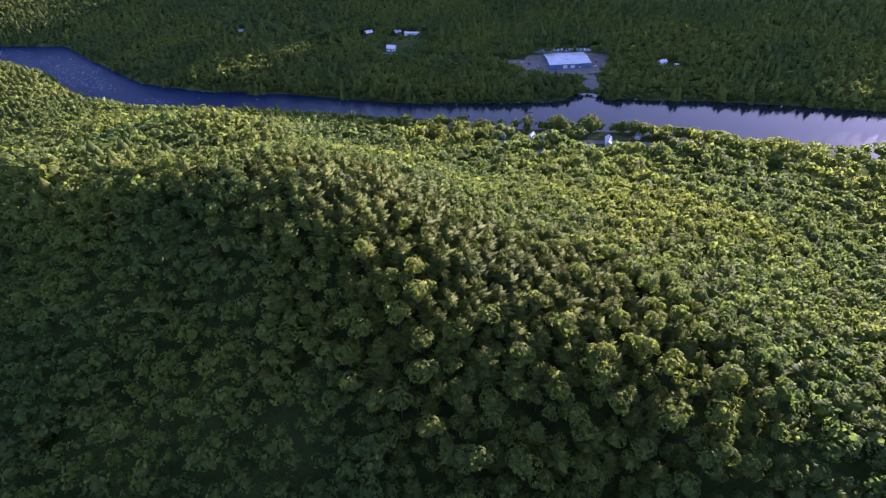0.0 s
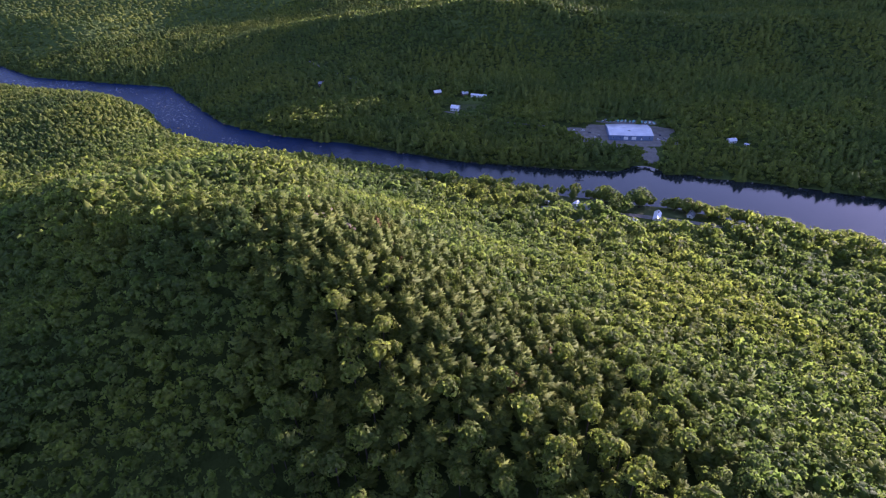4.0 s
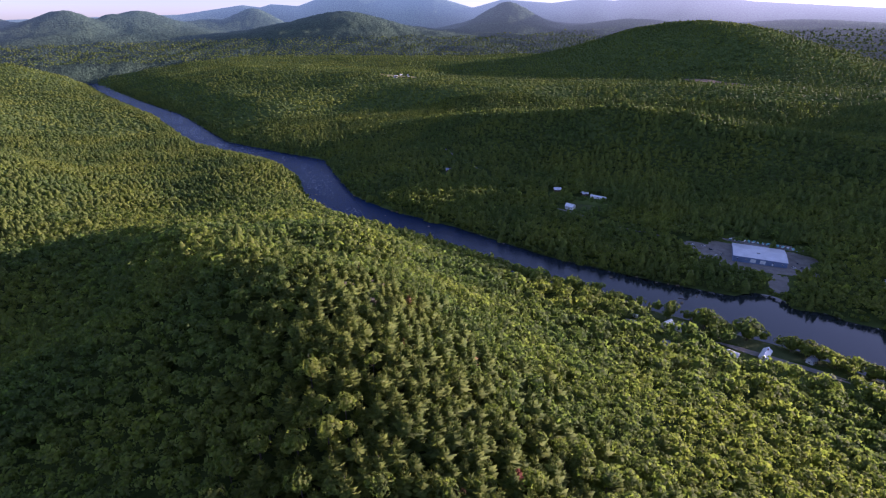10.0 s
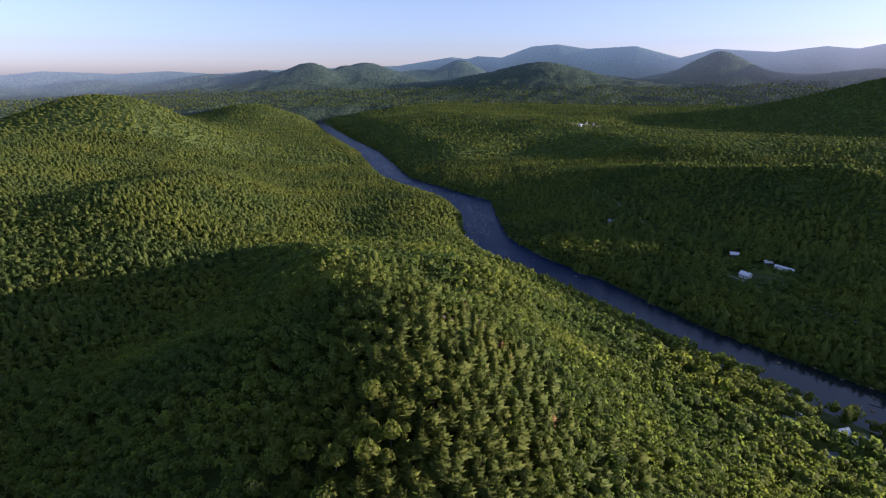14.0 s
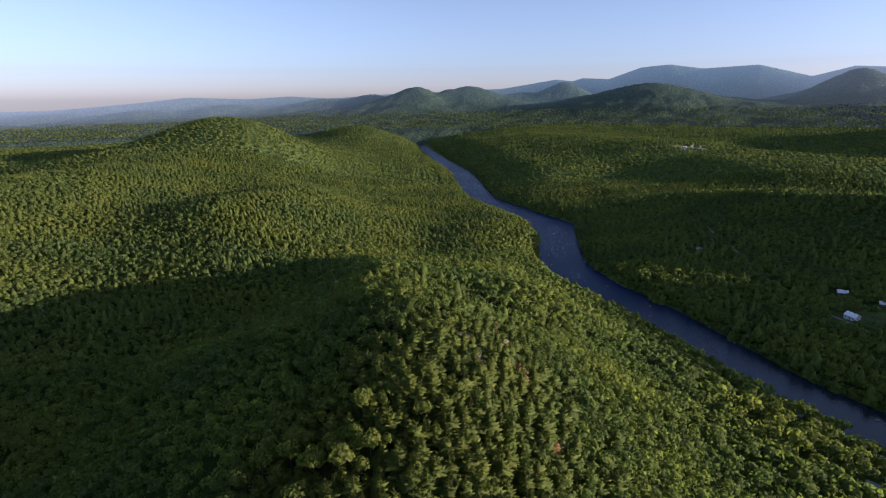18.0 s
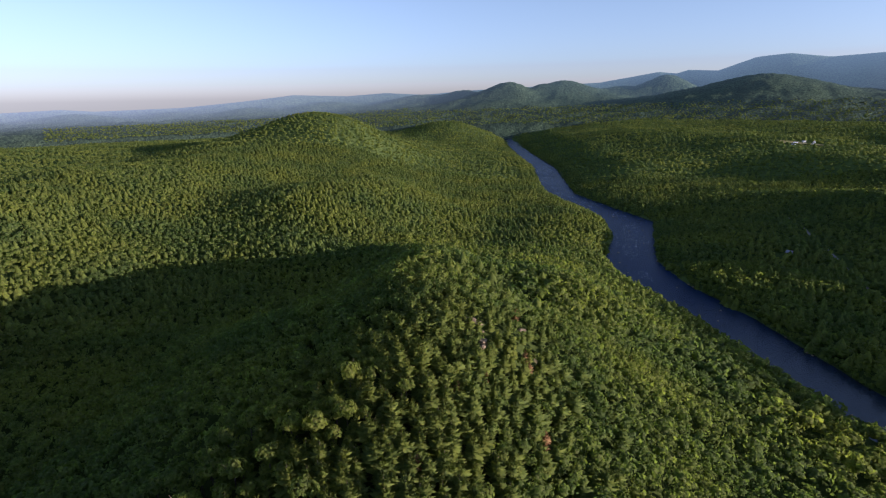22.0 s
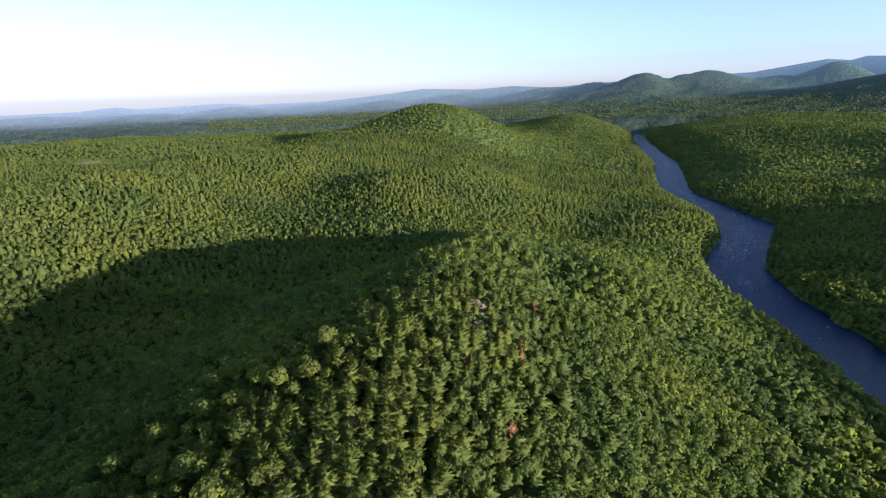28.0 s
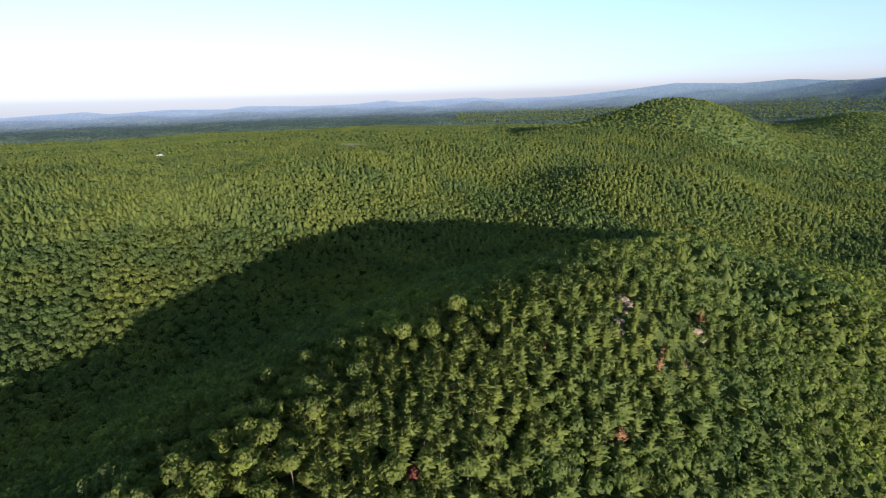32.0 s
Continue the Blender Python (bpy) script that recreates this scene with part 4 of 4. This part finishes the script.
def gable_house(name, label, x, y, turn, long, wide, eave, rise, wall, roof, category="house", chimney=True, doors=(), windows=3, seams=0, sink=2.0):
    """A building with a ridge along its own x: walls with gables, two roof slopes, windows, doors, a chimney."""
    top = new(name)
    z = float(land(np.array([x]), np.array([y]))[0])
    top.matrix_world = pose(x, y, z, 0, 0, turn)
    a, b = long / 2, wide / 2
    bm = bmesh.new()
    p = [(-b, -sink), (b, -sink), (b, eave), (0, eave + rise), (-b, eave)]
    e0, e1 = [bm.verts.new((-a, q[0], q[1])) for q in p], [bm.verts.new((a, q[0], q[1])) for q in p]
    bm.faces.new(e0)
    bm.faces.new(e1[::-1])
    for i in range(5):
        j = (i + 1) % 5
        bm.faces.new((e0[j], e0[i], e1[i], e1[j]))
    part("wall", bm, wall, top)
    over, k = 0.5, rise / b
    for s in (-1, 1):
        bm = bmesh.new()
        lo = eave - over * k + 0.16
        pts = [(-a - over, s * (b + over), lo), (a + over, s * (b + over), lo), (a + over, 0, eave + rise + 0.16), (-a - over, 0, eave + rise + 0.16)]
        slab(bm, pts if s < 0 else pts[::-1], 0.14)
        slope = part("roof", bm, roof, top)
        for i in range(seams):
            sx = -a + (i + 0.5) * long / seams
            bm = bmesh.new()
            lift = 0.05
            pts = [(sx - 0.06, s * (b + over), lo + lift), (sx + 0.06, s * (b + over), lo + lift), (sx + 0.06, 0, eave + rise + 0.16 + lift), (sx - 0.06, 0, eave + rise + 0.16 + lift)]
            slab(bm, pts if s < 0 else pts[::-1], 0.05)
            part("seam", bm, roof, slope)
    h0, h1 = eave * 0.36, eave * 0.36 + 1.2
    spots = []
    for s in (-1, 1):
        for i in range(windows):
            spots.append(((-a + (i + 0.5) * long / windows), s * b, 0))
        spots.append((s * a, 0.0, 1))
    for wx, wy, end in spots:
        bm = bmesh.new()
        for w, t, g in ((0.62, 0.05, 0.0),):
            if end:
                box(bm, wx - t, wx + t, wy - w, wy + w, h0 - 0.1, h1 + 0.1)
            else:
                box(bm, wx - w, wx + w, wy - t, wy + t, h0 - 0.1, h1 + 0.1)
        win = part("window", bm, SIDING, top)
        bm = bmesh.new()
        if end:
            box(bm, wx - 0.07, wx + 0.07, wy - 0.5, wy + 0.5, h0, h1)
        else:
            box(bm, wx - 0.5, wx + 0.5, wy - 0.07, wy + 0.07, h0, h1)
        part("pane", bm, DARK, win)
    for dx, w, h, mat in doors:
        bm = bmesh.new()
        box(bm, dx - w / 2, dx + w / 2, -b - 0.08, -b + 0.04, 0, h)
        part("door", bm, mat, top)
    if chimney:
        bm = bmesh.new()
        box(bm, a * 0.4 - 0.35, a * 0.4 + 0.35, -0.9, -0.2, eave, eave + rise + 0.9)
        box(bm, a * 0.4 - 0.42, a * 0.4 + 0.42, -0.97, -0.13, eave + rise + 0.9, eave + rise + 1.05)
        part("chimney", bm, BRICK, top)
    return tagged(top, label, category)


DOOR = [(0.8, 1.0, 2.05, BROWN)]
warehouse = gable_house("warehouse", "long blue metal warehouse with pale steel roof on gravel", 146, 655, 3, 50, 38, 5.2, 1.9, BLUE_WALL, SHED_ROOF, "warehouse", False,
                        [(-6, 5, 3.8, SIDING), (3, 5, 3.8, SIDING), (12, 1.2, 2.1, SIDING)], 6, 9, 4.0)
bm = bmesh.new()
box(bm, -3.0, 0.5, -7.0, -6.0, 6.3, 7.4)
part("roof_vent", bm, STEEL, warehouse, "grey steel roof vent")

cabin = "cabins on the river bank"
for name, label, x, y, turn, long, wide, eave, rise, wall, roof in (
        ("cabin", "white cabin with a bright metal gable roof beside a dirt track", 148, 449, 76, 15, 5.6, 3.2, 2.2, SIDING, WHITE_ROOF),
        ("cabin", "white house with a steep bright metal roof among trees", 77, 458, 60, 8, 6, 3.8, 2.8, SIDING, WHITE_ROOF),
        ("cabin", "white house with pale gables beside its neighbour", 87, 459, 65, 7, 5.6, 3.5, 2.7, SIDING, GREY_ROOF),
        ("cabin", "small white hut under the riverside trees", 51, 462, 80, 4, 3.5, 2.6, 1.6, SIDING, WHITE_ROOF),
        ("cabin", "cabin with a blue-grey roof half hidden by crowns", 79, 424, 40, 6, 5, 3.0, 2.0, SIDING, BLUE_ROOF),
        ("cabin", "low cabin with a pale flat-pitched roof behind trees", 126, 438, -20, 8, 5.0, 3.0, 1.0, SIDING, WHITE_ROOF),
        ("cabin", "small grey cabin with pale walls under riverside trees", 179, 459, 60, 7, 5, 3.0, 1.8, SIDING, GREY_ROOF),
        ("cabin", "narrow white cabin behind riverside trees", 211, 441, 30, 7, 4.5, 3.0, 1.5, SIDING, WHITE_ROOF),
        ("cabin", "brown cabin with a grey roof in the bank woods", 50, 443, 10, 8, 6, 3.2, 2.0, BROWN, GREY_ROOF)):
    tagged(gable_house(name, label, x, y, turn, long, wide, eave, rise, wall, roof, "cabin", long > 8, DOOR, 2 if long < 9 else 3), group=cabin)
for label, x, y, turn, long, wide, eave, rise, wall, roof in (
        ("white house with a bright metal roof on the shaded slope", -75, 712, -12, 11, 9, 4.0, 2.8, SIDING, WHITE_ROOF),
        ("small house with a bright metal roof in the shaded woods", -112, 776, 30, 10, 7, 3.6, 2.6, BROWN, WHITE_ROOF),
        ("small house with a bright roof above the long shed", -71, 772, 35, 9, 7, 3.4, 2.4, BROWN, WHITE_ROOF),
        ("long low shed with a bright metal roof", -49, 761, -10, 22, 5.5, 2.8, 1.0, SIDING, WHITE_ROOF),
        ("weathered pale house in the shaded woods", -288, 770, 20, 9, 7, 3.6, 2.4, BROWN, GREY_ROOF),
        ("white house with a pale roof on the far bank", 258, 638, 20, 9, 6.5, 3.2, 2.2, SIDING, WHITE_ROOF),
        ("low pale shed near the far bank house", 272, 628, -20, 5, 3, 2.2, 0.7, SIDING, WHITE_ROOF)):
    tagged(gable_house("house" if "house" in label else "shed", label, x, y, turn, long, wide, eave, rise, wall, roof, "house" if "house" in label else "shed", "house" in label, DOOR, 3), group="buildings on the shaded bank")
for i, (x, y) in enumerate(((-892, 1560), (-905, 1585), (-918, 1636), (-900, 1652), (-872, 1610))):
    tagged(gable_house("house", "pale house in a distant woodland clearing", x, y, 25 + i * 31, 9, 6, 3.4, 2.0, SIDING, WHITE_ROOF if i % 2 else GREY_ROOF, "house", True, DOOR, 3), group="distant hamlet")
tagged(gable_house("barn", "white barn at the edge of a distant field", -884, -905, 20, 26, 14, 11, 4, SIDING, WHITE_ROOF, "barn", False, DOOR, 3))


# ---- vehicles ----
def wheel(top, x, y, r, w):
    bm = bmesh.new()
    m = Matrix.Translation((x, y, r)) @ Matrix.Rotation(radians(90), 4, "X")
    bmesh.ops.create_cone(bm, cap_ends=True, segments=14, radius1=r, radius2=r, depth=w, matrix=m)
    tyre = part("wheel", bm, RUBBER, top)
    bm = bmesh.new()
    bmesh.ops.create_cone(bm, cap_ends=True, segments=10, radius1=r * 0.55, radius2=r * 0.55, depth=w + 0.04, matrix=m)
    part("rim", bm, STEEL, tyre)


def shell(profile, half, taper):
    """A body from its side outline, a little narrower at the top."""
    bm = bmesh.new()
    low = min(p[1] for p in profile)
    tall = max(p[1] for p in profile) - low
    e = [[bm.verts.new((px, s * half * (1 - taper * (pz - low) / tall), pz)) for px, pz in profile] for s in (-1, 1)]
    bm.faces.new(e[0])
    bm.faces.new(e[1][::-1])
    n = len(profile)
    for i in range(n):
        j = (i + 1) % n
        bm.faces.new((e[0][j], e[0][i], e[1][i], e[1][j]))
    bmesh.ops.recalc_face_normals(bm, faces=bm.faces)
    return bm


def car(label, x, y, turn, paint):
    top = new("car")
    top.matrix_world = pose(x, y, float(land(np.array([x]), np.array([y]))[0]) + 0.22, 0, 0, turn)
    part("body", shell([(-2.2, 0.35), (2.2, 0.35), (2.25, 0.75), (1.1, 0.95), (-2.15, 1.0)], 0.88, 0.05), paint, top)
    part("cabin", shell([(-1.9, 0.98), (0.95, 0.94), (0.35, 1.48), (-1.5, 1.5)], 0.78, 0.25), DARK, top, "dark glazed cabin")
    part("roof", shell([(-1.45, 1.5), (0.3, 1.48), (0.2, 1.54), (-1.4, 1.56)], 0.6, 0.05), paint, top)
    for sx in (-1.35, 1.4):
        for sy in (-0.8, 0.8):
            wheel(top, sx, sy, 0.34, 0.22)
    return tagged(top, label, "car", "parked cars")


def trailer(label, x, y, turn, paint, cover):
    """A road trailer with a loaded, covered raft on it."""
    top = new("raft_trailer")
    top.matrix_world = pose(x, y, float(land(np.array([x]), np.array([y]))[0]) + 0.22, 0, 0, turn)
    bm = bmesh.new()
    box(bm, -2.4, 2.4, -0.95, 0.95, 0.55, 0.7)
    box(bm, 2.4, 3.6, -0.06, 0.06, 0.55, 0.65)
    part("bed", bm, STEEL, top)
    part("hull", shell([(-2.5, 0.75), (2.3, 0.75), (2.9, 1.5), (2.6, 1.8), (-2.5, 1.8), (-2.7, 1.5)], 1.05, -0.08), paint, top)
    part("cover", shell([(-2.5, 1.81), (2.55, 1.81), (2.0, 2.25), (-2.1, 2.3)], 1.1, 0.35), cover, top)
    for sy in (-1.0, 1.0):
        wheel(top, -0.3, sy, 0.36, 0.2)
    return tagged(top, label, "trailer", "raft trailers behind the warehouse")


WHITE = plain("white_paint", (0.70, 0.70, 0.70), (0.80, 0.80, 0.79), 3.0, 0.3)
TEAL = plain("teal_cover", (0.10, 0.42, 0.42), (0.16, 0.52, 0.50), 2.0, 0.5)
SILVER = plain("silver_paint", (0.38, 0.39, 0.40), (0.48, 0.49, 0.5), 2.0, 0.3, 0.5)
NAVY = plain("navy_paint", (0.03, 0.05, 0.10), (0.05, 0.07, 0.13), 2.0, 0.3)
for i in range(15):
    f = i / 14
    trailer("teal covered raft on a trailer" if i % 3 else "white raft on a trailer", 118 + 66 * f, 689 + 6 * math.sin(f * 3.0) - 7 * f, 80 + 12 * math.sin(i * 2.1), WHITE if i % 2 else TEAL, TEAL if i % 3 else WHITE)
for x, y, turn, paint, word in ((74, 648, 60, WHITE, "white"), (81, 655, 55, WHITE, "white"), (100, 652, 15, NAVY, "dark blue"), (111, 646, 70, SILVER, "silver"), (106, 640, 80, WHITE, "white"),
                                (92, 657, 10, WHITE, "white"), (178, 640, 5, WHITE, "white"), (186, 643, 0, SILVER, "silver"), (182, 652, 80, NAVY, "dark blue")):
    car(word + " car parked on the gravel yard", x, y, turn, paint)


# ---- rocks ----
def boulder(label, x, y, r, flat, seed, mat=ROCK, group="", lift=0.0, name="rock_outcrop"):
    rg = random.Random(seed)
    bm = bmesh.new()
    bmesh.ops.create_icosphere(bm, subdivisions=3, radius=1.0)
    off = Vector((rg.uniform(0, 50), rg.uniform(0, 50), rg.uniform(0, 50)))
    for v in bm.verts:
        d = 1 + 0.42 * noise.noise(v.co * 1.3 + off) + 0.16 * noise.noise(v.co * 4 + off)
        v.co = Vector((v.co.x * d * r, v.co.y * d * r * 0.8, max(-0.6, round(v.co.z * 5) / 5 * 0.4 + v.co.z * 0.6) * d * r * flat))
    me = bpy.data.meshes.new(name)
    bm.to_mesh(me)
    bm.free()
    me.materials.append(mat)
    ob = new(name, me)
    ob.matrix_world = pose(x, y, float(land(np.array([x]), np.array([y]))[0]) + lift, 0, 0, rg.uniform(0, 360))
    return tagged(ob, label, "rock", group)


for i, (x, y, r, f) in enumerate(((-75, 234, 3.2, 0.42), (-71, 237, 2.4, 0.5), (-69, 232, 1.7, 0.45), (-64, 236, 1.4, 0.5), (-56, 233, 2.6, 0.45), (-52, 231, 1.8, 0.5), (-50, 235, 1.3, 0.5), (-81, 269, 3.0, 0.5),
                                  (-76, 271, 2.1, 0.45), (-51, 264, 1.3, 0.45), (-47, 261, 1.0, 0.45))):
    boulder("bare tan granite ledge on the wooded summit", x, y, r, f, 30 + i, group="ledges on the summit", lift=0.5)
for i, (x, y, rx, ry) in enumerate(((-69, 235, 6, 2.8), (-52, 233, 4.5, 2.4), (-77, 269, 5.5, 2.6), (-49, 262, 5, 2.6))):
    patch("ground_ledge", x, y, rx, ry, 0, plain("needle_litter", (0.085, 0.072, 0.036), (0.14, 0.118, 0.058), 2.5, 0.95, bump=0.4) if i == 0 else bpy.data.materials["needle_litter"],
          "brown needle litter and thin soil between the ledges", 0.15, 1.5)
rg = random.Random(8)
for i in range(46):
    k = rg.uniform(6.2, 13.5)
    j = int(k)
    f = k - j
    (ax, ay, aw), (bx, by, bw) = RIVER[j], RIVER[j + 1]
    t = Vector((bx - ax, by - ay)).normalized()
    w = (aw + (bw - aw) * f) * rg.choice((-0.98, 0.98, -0.9, 0.5, 0.1, -0.5, 0.9))
    boulder("wet grey boulder breaking the river surface", ax + (bx - ax) * f - t.y * w, ay + (by - ay) * f + t.x * w, rg.uniform(0.7, 1.9), 0.6, 100 + i, group="boulders in the river", name="river_boulder",
            lift=-float(land(np.array([ax + (bx - ax) * f - t.y * w]), np.array([ay + (by - ay) * f + t.x * w]))[0]) + 0.1)
bm = bmesh.new()
bmesh.ops.create_cone(bm, cap_ends=True, segments=10, radius1=0.4, radius2=0.2, depth=9, matrix=Matrix.Rotation(radians(90), 4, "Y"))
bmesh.ops.create_cone(bm, cap_ends=True, segments=8, radius1=0.15, radius2=0.05, depth=3, matrix=Matrix.Translation((2, 0.8, 0.5)) @ Matrix.Rotation(radians(60), 4, "X"))
me = bpy.data.meshes.new("driftwood_log")
bm.to_mesh(me)
bm.free()
me.materials.append(BARK)
log = new("driftwood_log", me)
log.matrix_world = pose(84, 529, 0.1, 0, 0, 5)
tagged(log, "dark driftwood log lying in the shallow river", "log")


# ---- trees that stand out ----
BANK_CROWNS = [crown_mesh("crown", c, (5.2, 5.2, 5.6), 2.2, HARD) for c in BROAD["single"]]
BANK_STEMS = [stem_mesh("trunk", 9.0, 0.30, 5) for _ in range(3)]


def lone_tree(label, x, y, f, pool, stems, k, name="riverside_tree", group="", squash=1.0):
    tree = new(name)
    tree.matrix_world = pose(x, y, float(land(np.array([x]), np.array([y]))[0]) - 0.1, 0, 0, k * 67.0) @ Matrix.Diagonal((f, f, f * squash, 1))
    for piece, use in (("trunk", stems), ("crown", pool)):
        ob = new(piece, use[k % len(use)])
        ob.parent = tree
    return tagged(tree, label, "tree", group)


for k, (x, off, f) in enumerate(((167, 7, 1.42), (176, 9, 1.46), (185, 7, 1.31), (194, 10, 1.22), (206, 7, 1.37), (215, 8, 1.42), (224, 7, 1.46), (232, 9, 1.26), (240, 7, 1.37), (249, 7, 1.46), (258, 8, 1.37), (290, 7, 1.46), (299, 9, 1.37), (308, 7, 1.26))):
    yy = np.linspace(380, 520, 281)
    s, side = bank(np.full(yy.shape, float(x)), yy)
    y = float(yy[np.argmin(np.abs(s - off) + (yy > 505) * 50)])
    lone_tree("tall broadleaf tree with a bare trunk on the river bank", x, y, f * 1.15, BANK_CROWNS, BANK_STEMS, k, group="trees along the river bank", squash=0.95)
lone_tree("broad full-crowned tree at the edge of the clearing", 136, 472, 2.55, BANK_CROWNS, BANK_STEMS, 2, squash=0.85)
lone_tree("dark full-crowned tree beside the white houses", 104, 474, 2.1, BANK_CROWNS, BANK_STEMS, 3, squash=1.05)
lone_tree("smaller full-crowned tree behind the clearing", 118, 462, 1.5, BANK_CROWNS, BANK_STEMS, 6)
lone_tree("slim dark spruce beside the white house", 75, 474, 0.85, PINE_CROWNS, PINE_STEMS, 1, "spruce_tree", squash=1.15)
RUST_CROWNS = [crown_mesh("crown", c, (14, 14, 15), 3.5, RUST) for c in PINE["single"][:2]]
RED_CROWNS = [crown_mesh("crown", c, (15, 15, 13), 5.0, SCARLET) for c in PINE["single"][:1]]
for k, (x, y, f) in enumerate(((-46, 252, 0.5), (-39, 250, 0.45), (0, 236, 0.6), (-20, 205, 0.6), (12, 176, 0.7), (-95, 272, 0.6), (-28, 222, 0.5), (36, 150, 0.75))):
    lone_tree("dying pine with rust-brown needles", x, y, f, RUST_CROWNS, PINE_STEMS, k, "dead_pine", "dying pines on the crest")
for k, (x, y, f) in enumerate(((47, 173, 0.66),)):
    lone_tree("small tree with scarlet leaves", x, y, f, RED_CROWNS, BROAD_STEMS, k, "red_tree", "red-leaved trees")
